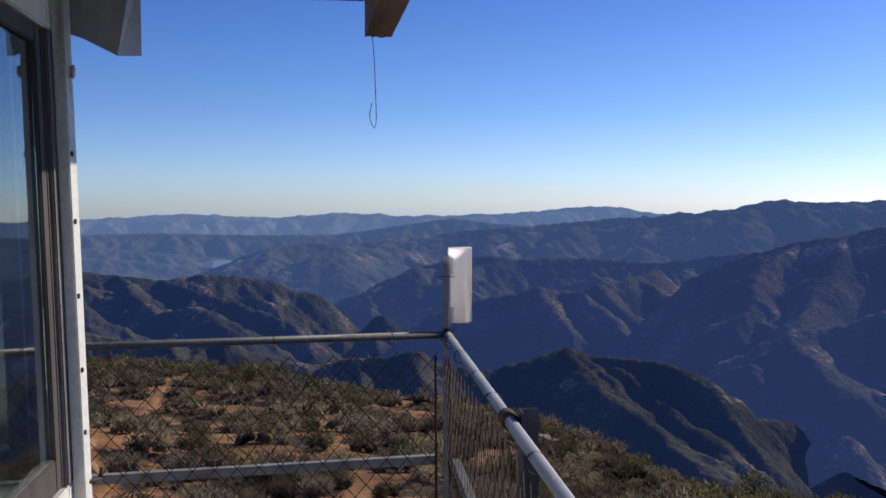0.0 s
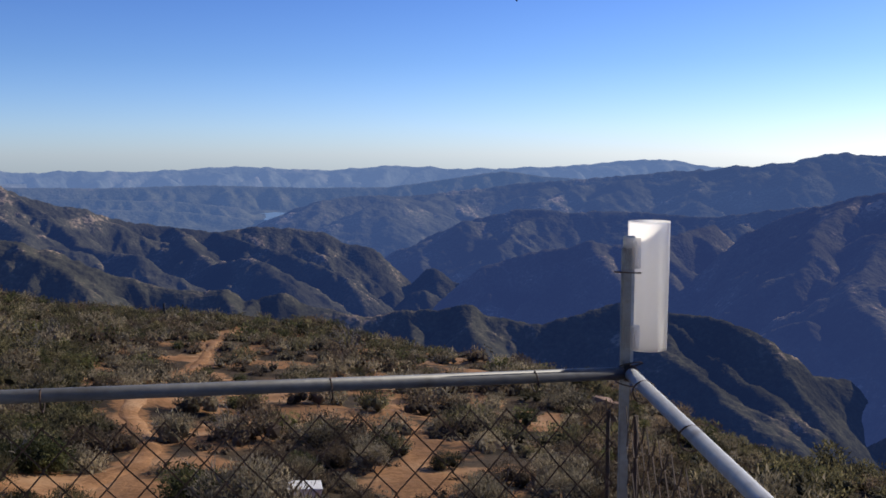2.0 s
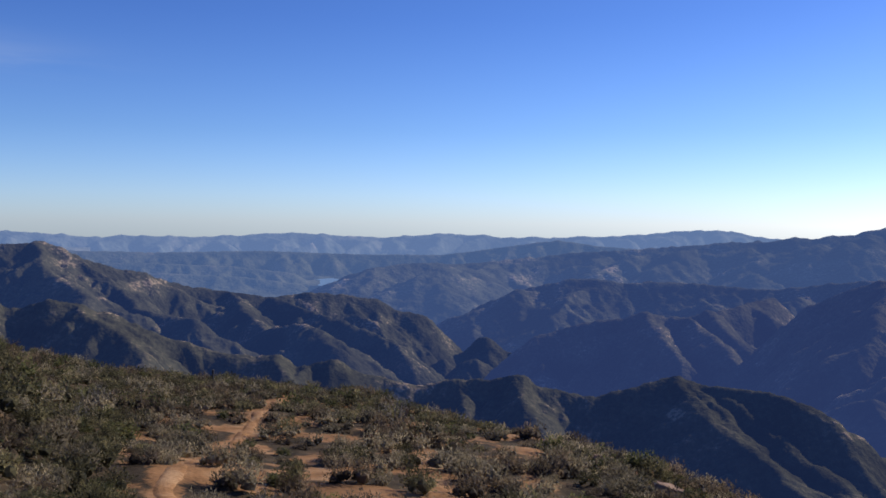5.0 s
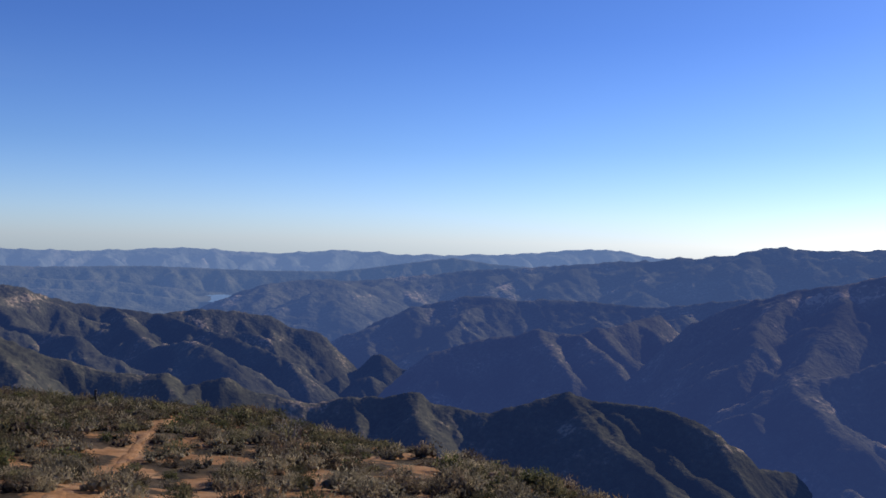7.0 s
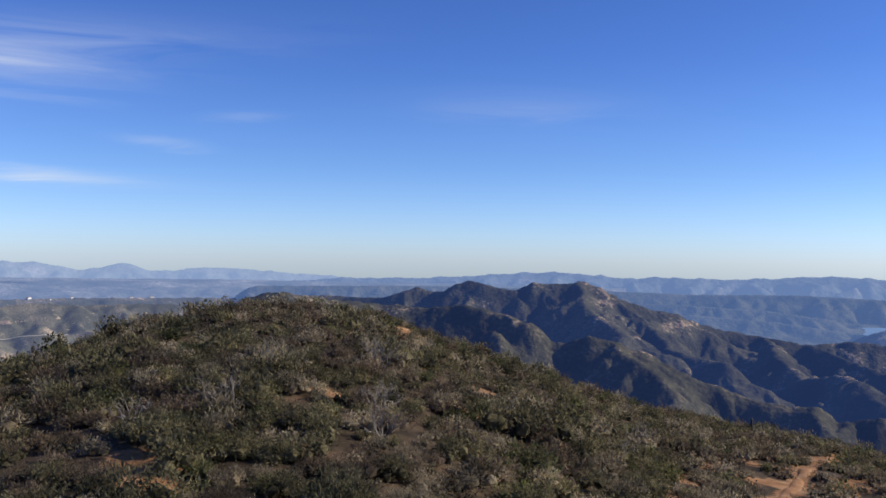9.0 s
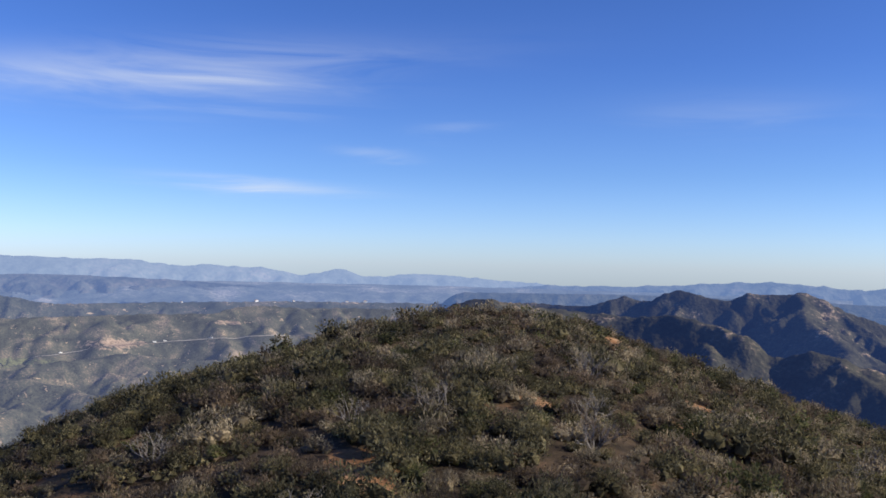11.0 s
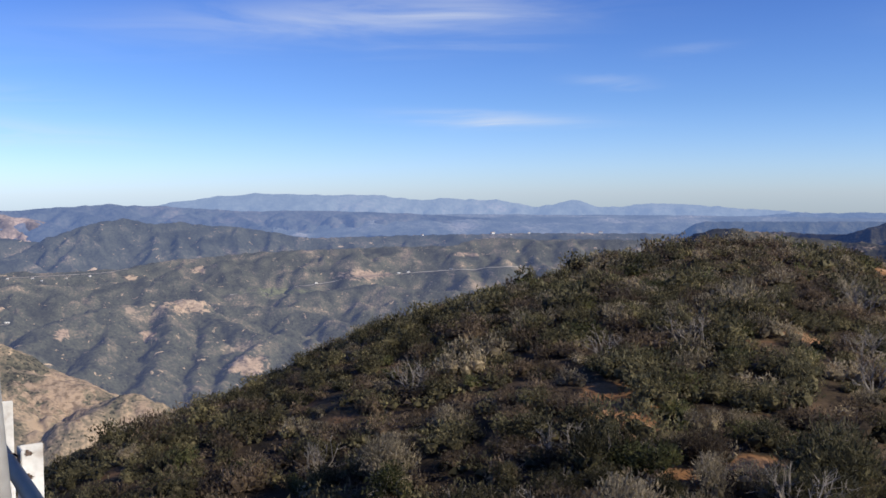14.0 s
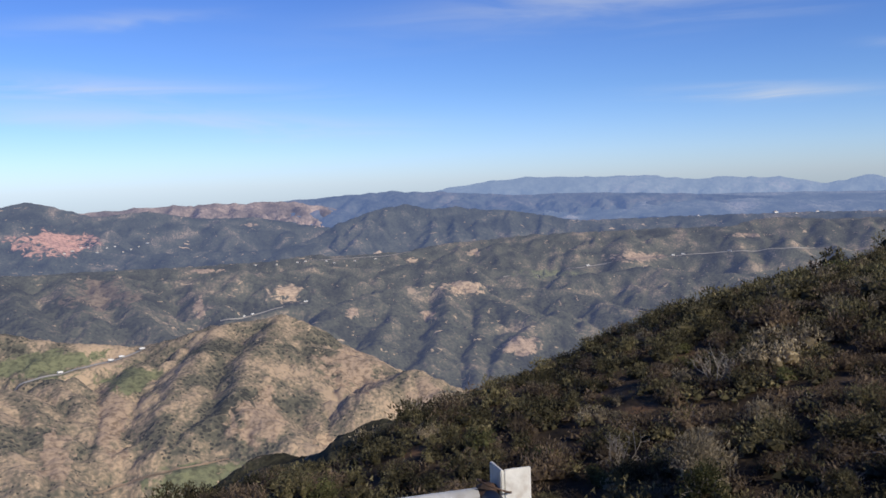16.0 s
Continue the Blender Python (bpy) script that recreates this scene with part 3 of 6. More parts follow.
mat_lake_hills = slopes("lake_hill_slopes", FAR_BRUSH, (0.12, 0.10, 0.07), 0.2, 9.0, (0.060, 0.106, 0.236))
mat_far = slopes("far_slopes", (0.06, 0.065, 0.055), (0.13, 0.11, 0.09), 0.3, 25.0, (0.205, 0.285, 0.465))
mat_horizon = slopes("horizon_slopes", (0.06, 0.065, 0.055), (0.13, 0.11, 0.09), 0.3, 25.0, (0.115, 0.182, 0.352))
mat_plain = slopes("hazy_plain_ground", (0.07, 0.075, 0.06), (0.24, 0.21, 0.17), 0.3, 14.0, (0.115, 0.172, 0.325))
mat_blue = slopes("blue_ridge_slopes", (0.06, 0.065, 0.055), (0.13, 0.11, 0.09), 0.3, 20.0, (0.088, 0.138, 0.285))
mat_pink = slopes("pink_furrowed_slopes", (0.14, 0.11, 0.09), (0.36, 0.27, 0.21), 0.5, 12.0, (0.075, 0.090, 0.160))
# valley hills too: their bluish emission paints in haze that thickens with distance
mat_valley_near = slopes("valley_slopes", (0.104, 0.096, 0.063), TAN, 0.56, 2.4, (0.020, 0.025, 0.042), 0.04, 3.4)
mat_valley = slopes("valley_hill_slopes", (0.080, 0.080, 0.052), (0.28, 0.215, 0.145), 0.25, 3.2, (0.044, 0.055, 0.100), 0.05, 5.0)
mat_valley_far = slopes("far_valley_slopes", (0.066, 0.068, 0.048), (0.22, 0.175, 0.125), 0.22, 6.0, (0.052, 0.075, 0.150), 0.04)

crests = []
crests.append(([(53.6, -4.4, 425), (52.4, -2.83, 420), (51.6, -2.34, 420), (50.6, -2.16, 420), (49.6, -2.08, 420), (48.2, -2.25, 425), (46.9, -2.38, 430), (46.1, -2.52, 440), (44.6, -2.76, 620)], 70, 110, 2))
crests.append(([(44.6, -2.76, 620), (41.0, -3.01, 600), (38.9, -2.81, 590), (37.1, -2.96, 580), (35.3, -3.33, 570), (34.4, -3.81, 565), (33.0, -4.95, 560), (31.7, -5.1, 555), (30.0, -4.6, 550),
      (28.6, -4.91, 550), (27.2, -5.46, 550), (26.0, -6.11, 550), (24.5, -6.74, 550), (22.5, -7.3, 550), (20.8, -7.89, 545), (18.7, -8.32, 540), (17.3, -8.23, 535), (15.9, -9.01, 535),
      (14.5, -8.84, 535), (13.1, -8.52, 535)], 62, 120, 2))
crests.append(([(13.1, -8.52, 535), (11.7, -9.41, 535), (10.2, -9.76, 535), (8.1, -10.21, 535), (5.9, -9.87, 530), (3.7, -9.87, 530), (1.9, -9.47, 530), (0.8, -10.17, 525), (-0.6, -10.37, 525),
      (-1.7, -10.59, 525), (-3.5, -10.76, 525), (-4.9, -10.23, 525), (-6.6, -9.66, 525), (-8.2, -9.29, 525)], 58, 110, 2))
crests.append(([(-8.2, -9.29, 525), (-10.0, -9.77, 520), (-12.7, -9.85, 515), (-14.0, -9.98, 510), (-15.2, -10.43, 500), (-16.5, -11.5, 485), (-17.5, -13.04, 470), (-18.8, -14.52, 455), (-20.0, -15.95, 440)], 46, 85, 2))
crests.append(([(28.6, -4.91, 550), (27.4, -6.09, 520), (26.0, -7.76, 490), (25.1, -9.41, 465), (24, -12, 430)], 30, 45, 1))
crests.append(([(17.3, -8.23, 535), (16.8, -8.77, 520), (16.6, -9.63, 500), (16.2, -11.5, 470)], 30, 45, 1))
crests.append(([(-8.3, -9.32, 522), (-9.4, -11.0, 490), (-11.4, -12.52, 462), (-13.4, -13.58, 440), (-15.0, -15.05, 422), (-16.3, -16.37, 405)], 24, 34, 1))
crests.append(([(-9.2, -9.57, 520), (-10.4, -10.88, 495), (-12.5, -12.78, 465), (-14.1, -14.31, 442), (-16.3, -15.89, 420), (-18.2, -17.42, 400)], 24, 30, 1))
crests.append(([(-10.7, -9.84, 518), (-12.7, -11.43, 490), (-14.7, -12.96, 468), (-16.6, -14.42, 448), (-18.5, -16.13, 425)], 24, 30, 1))
crests.append(([(1.9, -9.47, 530), (1.3, -10.36, 510), (1.0, -11.06, 495), (0.5, -13, 460)], 30, 45, 1))
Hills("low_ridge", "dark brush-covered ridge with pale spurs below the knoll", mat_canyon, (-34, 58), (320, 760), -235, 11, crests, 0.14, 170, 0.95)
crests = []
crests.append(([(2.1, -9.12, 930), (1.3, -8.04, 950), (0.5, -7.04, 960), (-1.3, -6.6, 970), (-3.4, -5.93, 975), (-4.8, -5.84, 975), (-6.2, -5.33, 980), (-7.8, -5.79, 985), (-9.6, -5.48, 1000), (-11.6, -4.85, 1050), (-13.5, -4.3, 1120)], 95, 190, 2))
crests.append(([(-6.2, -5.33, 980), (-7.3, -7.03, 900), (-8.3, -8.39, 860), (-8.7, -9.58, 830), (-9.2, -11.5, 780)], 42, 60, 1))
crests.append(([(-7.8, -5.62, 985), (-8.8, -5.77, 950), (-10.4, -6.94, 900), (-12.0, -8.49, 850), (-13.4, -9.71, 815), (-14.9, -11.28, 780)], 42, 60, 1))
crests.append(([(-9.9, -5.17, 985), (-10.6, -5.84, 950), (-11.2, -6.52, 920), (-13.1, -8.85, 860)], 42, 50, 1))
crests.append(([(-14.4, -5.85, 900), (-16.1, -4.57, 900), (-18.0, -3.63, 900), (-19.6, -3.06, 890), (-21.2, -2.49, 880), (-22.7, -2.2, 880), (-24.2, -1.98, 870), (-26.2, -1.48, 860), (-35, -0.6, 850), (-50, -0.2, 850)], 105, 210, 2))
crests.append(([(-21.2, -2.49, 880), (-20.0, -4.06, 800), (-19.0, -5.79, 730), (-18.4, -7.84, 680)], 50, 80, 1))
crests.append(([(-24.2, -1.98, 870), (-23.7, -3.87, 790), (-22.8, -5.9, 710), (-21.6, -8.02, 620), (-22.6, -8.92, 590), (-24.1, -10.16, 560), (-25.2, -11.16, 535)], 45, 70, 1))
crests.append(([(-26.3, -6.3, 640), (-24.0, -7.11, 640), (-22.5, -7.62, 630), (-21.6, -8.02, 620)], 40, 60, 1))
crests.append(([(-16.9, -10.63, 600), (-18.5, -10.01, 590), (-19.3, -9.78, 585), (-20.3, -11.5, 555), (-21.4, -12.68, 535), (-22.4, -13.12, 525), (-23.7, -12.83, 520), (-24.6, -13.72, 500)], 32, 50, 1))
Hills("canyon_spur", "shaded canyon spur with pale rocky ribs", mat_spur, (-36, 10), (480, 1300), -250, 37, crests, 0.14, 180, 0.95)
crests = []
crests.append(([(62, -3.3, 1250), (56, -2.9, 1250), (50, -2.6, 1250), (47.5, -2.28, 1250), (45.3, -2.34, 1230), (43.2, -2.42, 1200), (42.1, -2.05, 1180), (41.1, -1.69, 1180), (40.1, -2.03, 1170), (39.3, -1.95, 1160),
      (38.7, -1.55, 1160), (37.8, -1.25, 1160), (36.8, -1.45, 1150), (35.7, -1.76, 1150), (34.8, -1.78, 1150), (33.7, -1.3, 1150), (32.7, -1.39, 1150), (31.8, -1.35, 1150), (30.7, -1.2, 1150)], 42, 170, 2))
crests.append(([(30.7, -1.2, 1150), (29.7, -1.6, 1150), (28.3, -2.27, 1160), (26.5, -2.87, 1170), (25.2, -3.08, 1180), (23.8, -3.56, 1200), (22.7, -3.9, 1215), (20.0, -4.32, 1230), (17.3, -4.7, 1240),
      (15.0, -4.39, 1250), (13.0, -4.57, 1260), (11.1, -4.77, 1270), (9.8, -5.5, 1270), (8.2, -5.74, 1270), (7.4, -6.68, 1260), (7.2, -7.5, 1255)], 40, 160, 2))
crests.append(([(17.3, -4.7, 1235), (16.2, -5.11, 1180), (14.5, -5.79, 1130), (12.3, -6.47, 1080), (10.6, -7.21, 1040), (9.3, -7.84, 1000), (8.7, -8.38, 980)], 44, 90, 2))
crests.append(([(20.0, -4.32, 1225), (18.7, -5.69, 1100), (17.7, -6.77, 1010), (15.9, -6.33, 970), (14.5, -6.75, 930), (13.4, -7.77, 900), (12.9, -9.03, 880)], 44, 90, 2))
crests.append(([(26.9, -3.05, 1180), (26.1, -4.15, 1080), (25.4, -5.3, 1000), (23.4, -5.82, 960), (22.1, -5.93, 930), (21.3, -7.18, 900)], 44, 95, 2))
crests.append(([(31.1, -1.2, 1150), (30.5, -2.46, 1080), (30.1, -3.29, 1030), (29.1, -3.65, 980), (28.2, -4.52, 930), (27.5, -6.5, 860)], 44, 95, 2))
crests.append(([(6.1, -9.84, 1050), (5.1, -8.77, 1060), (4.1, -8.59, 1060), (3.0, -9.66, 1050)], 45, 60, 1))
crests.append(([(4.8, -8.59, 1250), (3.9, -7.16, 1260), (3.2, -7.87, 1240), (2.6, -8.76, 1230)], 45, 60, 1))
crests.append(([(8.1, -10.18, 1100), (6.6, -8.58, 1120), (6.4, -9.65, 1150)], 45, 60, 1))
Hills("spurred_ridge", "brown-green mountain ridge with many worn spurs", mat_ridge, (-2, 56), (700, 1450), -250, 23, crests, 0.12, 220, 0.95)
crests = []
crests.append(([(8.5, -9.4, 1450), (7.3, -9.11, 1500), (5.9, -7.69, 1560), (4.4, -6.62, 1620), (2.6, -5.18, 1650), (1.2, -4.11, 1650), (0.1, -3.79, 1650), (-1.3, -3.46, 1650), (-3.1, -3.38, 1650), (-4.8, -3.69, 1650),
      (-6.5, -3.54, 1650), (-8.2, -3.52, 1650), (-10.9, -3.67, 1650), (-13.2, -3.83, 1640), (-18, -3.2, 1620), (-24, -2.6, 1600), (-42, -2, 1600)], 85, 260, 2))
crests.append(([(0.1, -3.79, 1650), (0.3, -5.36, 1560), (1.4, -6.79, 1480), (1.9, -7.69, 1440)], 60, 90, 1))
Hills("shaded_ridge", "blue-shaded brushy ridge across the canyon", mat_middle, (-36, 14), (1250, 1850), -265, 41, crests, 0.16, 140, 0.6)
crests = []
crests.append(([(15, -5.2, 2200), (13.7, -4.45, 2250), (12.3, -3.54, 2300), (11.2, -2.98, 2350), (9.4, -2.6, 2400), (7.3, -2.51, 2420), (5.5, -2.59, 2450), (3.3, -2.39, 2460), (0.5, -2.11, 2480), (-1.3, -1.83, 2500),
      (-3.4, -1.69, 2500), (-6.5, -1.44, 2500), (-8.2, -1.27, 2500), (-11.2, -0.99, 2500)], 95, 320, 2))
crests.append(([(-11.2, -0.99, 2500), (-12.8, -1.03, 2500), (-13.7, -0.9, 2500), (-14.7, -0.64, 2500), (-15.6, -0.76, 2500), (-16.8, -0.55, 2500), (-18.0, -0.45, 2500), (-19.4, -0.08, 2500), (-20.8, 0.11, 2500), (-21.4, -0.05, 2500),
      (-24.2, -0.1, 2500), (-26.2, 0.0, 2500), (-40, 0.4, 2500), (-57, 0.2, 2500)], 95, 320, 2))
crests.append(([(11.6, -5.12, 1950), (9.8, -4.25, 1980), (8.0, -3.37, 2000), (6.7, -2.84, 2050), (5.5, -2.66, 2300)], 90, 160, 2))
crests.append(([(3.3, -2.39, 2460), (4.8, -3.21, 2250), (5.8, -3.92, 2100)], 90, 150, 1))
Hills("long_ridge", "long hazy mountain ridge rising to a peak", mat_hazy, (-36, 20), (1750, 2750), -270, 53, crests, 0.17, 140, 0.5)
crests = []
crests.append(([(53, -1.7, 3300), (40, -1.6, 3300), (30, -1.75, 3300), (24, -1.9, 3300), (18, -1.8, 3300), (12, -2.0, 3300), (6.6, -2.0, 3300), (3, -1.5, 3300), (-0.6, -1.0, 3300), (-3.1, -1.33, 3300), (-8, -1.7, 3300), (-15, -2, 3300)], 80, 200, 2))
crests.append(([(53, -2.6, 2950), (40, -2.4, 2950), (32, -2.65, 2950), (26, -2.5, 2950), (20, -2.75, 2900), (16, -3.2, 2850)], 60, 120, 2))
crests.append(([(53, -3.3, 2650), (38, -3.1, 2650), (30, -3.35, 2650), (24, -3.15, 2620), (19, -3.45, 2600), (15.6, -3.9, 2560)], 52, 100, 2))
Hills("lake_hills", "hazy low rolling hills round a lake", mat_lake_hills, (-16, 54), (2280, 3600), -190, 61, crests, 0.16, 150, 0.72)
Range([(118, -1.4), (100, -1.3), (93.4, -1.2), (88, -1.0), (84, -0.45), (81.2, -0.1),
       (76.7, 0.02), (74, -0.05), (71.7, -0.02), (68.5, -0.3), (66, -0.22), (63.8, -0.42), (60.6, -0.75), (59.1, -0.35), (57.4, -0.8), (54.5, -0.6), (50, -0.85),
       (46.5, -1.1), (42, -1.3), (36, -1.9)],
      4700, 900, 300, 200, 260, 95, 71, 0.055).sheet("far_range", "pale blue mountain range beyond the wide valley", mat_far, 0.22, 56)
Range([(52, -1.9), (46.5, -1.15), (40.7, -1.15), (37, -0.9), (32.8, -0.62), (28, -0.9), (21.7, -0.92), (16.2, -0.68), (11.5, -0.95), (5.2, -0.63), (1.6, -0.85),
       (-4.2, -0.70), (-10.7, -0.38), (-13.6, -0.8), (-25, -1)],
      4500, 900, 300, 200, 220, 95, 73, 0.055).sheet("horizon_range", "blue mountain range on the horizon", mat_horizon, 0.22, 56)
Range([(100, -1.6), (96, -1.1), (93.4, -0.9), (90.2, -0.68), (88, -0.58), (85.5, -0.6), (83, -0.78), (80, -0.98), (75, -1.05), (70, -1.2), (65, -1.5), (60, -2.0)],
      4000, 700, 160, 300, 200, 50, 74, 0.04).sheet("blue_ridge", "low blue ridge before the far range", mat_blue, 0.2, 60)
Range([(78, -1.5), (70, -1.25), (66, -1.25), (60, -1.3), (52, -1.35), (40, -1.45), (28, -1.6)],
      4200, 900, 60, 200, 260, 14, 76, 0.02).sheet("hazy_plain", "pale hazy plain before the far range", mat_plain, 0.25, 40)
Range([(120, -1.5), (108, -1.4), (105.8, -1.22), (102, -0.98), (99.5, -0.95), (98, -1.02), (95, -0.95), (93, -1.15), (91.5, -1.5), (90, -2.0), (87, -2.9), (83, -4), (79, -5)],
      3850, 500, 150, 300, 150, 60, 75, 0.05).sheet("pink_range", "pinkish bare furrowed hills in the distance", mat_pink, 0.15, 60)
crests = []
crests.append(([(131, -1.2, 3400), (118, -1.2, 3400), (111.7, -0.67, 3400), (110.5, -0.72, 3400), (109.6, -0.5, 3400), (109.0, -0.46, 3400), (107.9, -0.73, 3400), (106.7, -1.14, 3400), (105.6, -1.46, 3400), (104.2, -1.38, 3400),
      (102.6, -1.25, 3400), (101.3, -1.5, 3400), (99.6, -1.81, 3400), (97.9, -1.85, 3400), (96.2, -1.84, 3400), (95.2, -2.02, 3400), (93.1, -2.46, 3400), (91.0, -2.79, 3400), (84, -2.9, 3400)], 170, 400, 2))
crests.append(([(130, -2.2, 2600), (112.3, -2.3, 2600), (110.7, -2.55, 2600), (108.9, -2.49, 2600), (107.1, -3.25, 2600), (104.6, -3.73, 2600), (102.1, -3.87, 2550), (100.1, -3.8, 2550), (97.4, -4.05, 2500), (94.6, -3.85, 2500), (92.5, -3.62, 2500)], 90, 170, 2))
crests.append(([(78, -2.75, 3200), (70, -2.6, 3300), (62, -2.45, 3300), (54, -2.45, 3300), (47, -2.5, 3300)], 130, 200, 2))
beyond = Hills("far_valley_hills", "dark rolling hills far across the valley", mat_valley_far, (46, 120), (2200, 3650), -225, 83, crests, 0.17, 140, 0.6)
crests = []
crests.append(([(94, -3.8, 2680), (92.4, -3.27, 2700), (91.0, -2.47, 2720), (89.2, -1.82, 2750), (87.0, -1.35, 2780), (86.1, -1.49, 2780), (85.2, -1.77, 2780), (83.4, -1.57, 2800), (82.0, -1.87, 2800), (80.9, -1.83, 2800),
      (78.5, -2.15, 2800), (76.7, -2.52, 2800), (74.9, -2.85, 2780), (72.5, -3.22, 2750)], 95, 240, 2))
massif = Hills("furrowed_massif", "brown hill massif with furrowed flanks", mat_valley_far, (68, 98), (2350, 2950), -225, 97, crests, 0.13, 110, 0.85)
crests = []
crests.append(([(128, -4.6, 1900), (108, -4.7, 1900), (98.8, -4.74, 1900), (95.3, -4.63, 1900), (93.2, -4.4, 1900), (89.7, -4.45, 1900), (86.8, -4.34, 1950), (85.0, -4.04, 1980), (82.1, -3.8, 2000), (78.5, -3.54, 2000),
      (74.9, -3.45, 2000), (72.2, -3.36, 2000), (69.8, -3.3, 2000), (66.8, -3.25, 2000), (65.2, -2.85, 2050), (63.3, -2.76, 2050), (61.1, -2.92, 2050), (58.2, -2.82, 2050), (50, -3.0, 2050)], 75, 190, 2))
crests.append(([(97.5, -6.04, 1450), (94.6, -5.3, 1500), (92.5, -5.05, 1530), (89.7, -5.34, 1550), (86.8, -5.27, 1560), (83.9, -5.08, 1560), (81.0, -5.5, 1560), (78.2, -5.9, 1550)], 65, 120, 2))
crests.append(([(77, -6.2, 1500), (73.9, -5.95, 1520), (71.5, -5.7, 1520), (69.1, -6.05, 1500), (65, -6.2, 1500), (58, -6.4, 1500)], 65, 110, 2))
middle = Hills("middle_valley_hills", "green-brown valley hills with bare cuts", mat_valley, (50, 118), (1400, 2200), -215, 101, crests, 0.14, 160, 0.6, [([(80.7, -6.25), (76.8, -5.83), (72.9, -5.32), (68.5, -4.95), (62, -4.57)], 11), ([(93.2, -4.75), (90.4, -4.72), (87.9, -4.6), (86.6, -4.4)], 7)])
crests = []
crests.append(([(129, -4.5, 1050), (118, -4.5, 1050), (113.1, -4.54, 1050), (110.8, -4.65, 1050), (109.0, -4.68, 1050), (107.5, -4.78, 1050), (106.3, -4.7, 1050), (104.7, -4.94, 1050), (102.8, -5.51, 1050), (100.2, -5.6, 1050),
      (98.3, -5.19, 1050), (97.2, -5.1, 1050), (96.1, -5.73, 1040), (94.7, -6.01, 1030), (93.1, -6.73, 1010), (91.9, -7.57, 990)], 60, 150, 2))
crests.append(([(107.5, -4.82, 1050), (107.3, -5.9, 960), (106.4, -7.13, 880), (106.2, -8.32, 830)], 45, 70, 2))
crests.append(([(104.7, -4.94, 1050), (104.0, -6.31, 950), (103.2, -7.55, 870), (102.0, -9.02, 800)], 45, 70, 2))
crests.append(([(100.2, -5.6, 1050), (99.5, -6.78, 960), (98.2, -8.09, 880)], 45, 70, 2))
crests.append(([(110.8, -4.65, 1050), (110.3, -5.98, 950), (109.5, -7.35, 860), (109.2, -8.36, 810)], 45, 70, 2))
crests.append(([(92.7, -8.77, 900), (91.2, -7.6, 960), (89.4, -6.97, 1010), (87.6, -6.61, 1050), (85.9, -6.56, 1080), (84.3, -6.51, 1090), (83.1, -6.47, 1090), (81.7, -7.51, 1060), (80.4, -7.97, 1030), (79.0, -8.71, 990)], 60, 130, 2))
crests.append(([(87.6, -6.61, 1050), (88.0, -8.45, 950), (88.8, -9.85, 870), (89.9, -10.68, 820)], 45, 80, 2))
crests.append(([(84.3, -6.51, 1090), (84.4, -8.22, 980), (85.2, -9.99, 890), (85.9, -11.38, 830)], 45, 80, 2))
crests.append(([(81.7, -7.51, 1060), (82.2, -9.36, 950), (83.0, -11.11, 860), (82.7, -12.89, 790)], 45, 80, 2))
crests.append(([(77.2, -8.31, 1050), (78.6, -9.07, 980), (80.1, -10.11, 910), (81.2, -11.51, 850), (82.0, -13.25, 780)], 45, 80, 2))
crests.append(([(81.4, -6.8, 1250), (78.9, -6.95, 1240), (76.8, -7.04, 1230), (75.0, -7.7, 1200), (73.6, -8.24, 1150), (70, -8.6, 1120), (64, -9, 1100)], 50, 90, 2))
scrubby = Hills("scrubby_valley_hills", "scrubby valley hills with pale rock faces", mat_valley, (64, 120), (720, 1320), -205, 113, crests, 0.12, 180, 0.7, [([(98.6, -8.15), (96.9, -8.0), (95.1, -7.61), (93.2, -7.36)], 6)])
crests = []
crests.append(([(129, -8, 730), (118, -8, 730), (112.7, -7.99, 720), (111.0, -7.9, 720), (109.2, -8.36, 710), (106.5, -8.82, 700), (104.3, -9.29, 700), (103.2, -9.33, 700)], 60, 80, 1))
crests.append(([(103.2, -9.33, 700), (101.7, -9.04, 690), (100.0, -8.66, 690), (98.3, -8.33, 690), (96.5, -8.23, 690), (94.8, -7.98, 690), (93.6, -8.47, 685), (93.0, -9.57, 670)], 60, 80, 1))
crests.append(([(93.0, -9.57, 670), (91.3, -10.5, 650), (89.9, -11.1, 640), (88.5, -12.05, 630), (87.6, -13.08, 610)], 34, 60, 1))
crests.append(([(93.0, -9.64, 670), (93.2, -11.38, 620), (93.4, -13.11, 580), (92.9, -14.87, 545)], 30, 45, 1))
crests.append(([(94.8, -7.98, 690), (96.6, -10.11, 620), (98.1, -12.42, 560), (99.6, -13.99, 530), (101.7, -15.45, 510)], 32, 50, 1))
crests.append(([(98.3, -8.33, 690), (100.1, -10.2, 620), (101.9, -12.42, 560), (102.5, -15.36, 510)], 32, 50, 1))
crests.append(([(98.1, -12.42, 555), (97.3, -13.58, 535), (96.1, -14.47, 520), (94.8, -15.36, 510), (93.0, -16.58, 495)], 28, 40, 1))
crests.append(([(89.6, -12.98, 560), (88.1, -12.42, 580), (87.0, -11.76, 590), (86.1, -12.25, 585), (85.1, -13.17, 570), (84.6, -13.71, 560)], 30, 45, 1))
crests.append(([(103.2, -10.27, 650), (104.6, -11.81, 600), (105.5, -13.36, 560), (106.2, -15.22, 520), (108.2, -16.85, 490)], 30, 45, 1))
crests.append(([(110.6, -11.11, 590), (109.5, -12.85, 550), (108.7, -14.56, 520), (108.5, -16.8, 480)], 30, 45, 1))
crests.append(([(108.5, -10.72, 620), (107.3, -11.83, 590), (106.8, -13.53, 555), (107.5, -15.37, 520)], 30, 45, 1))
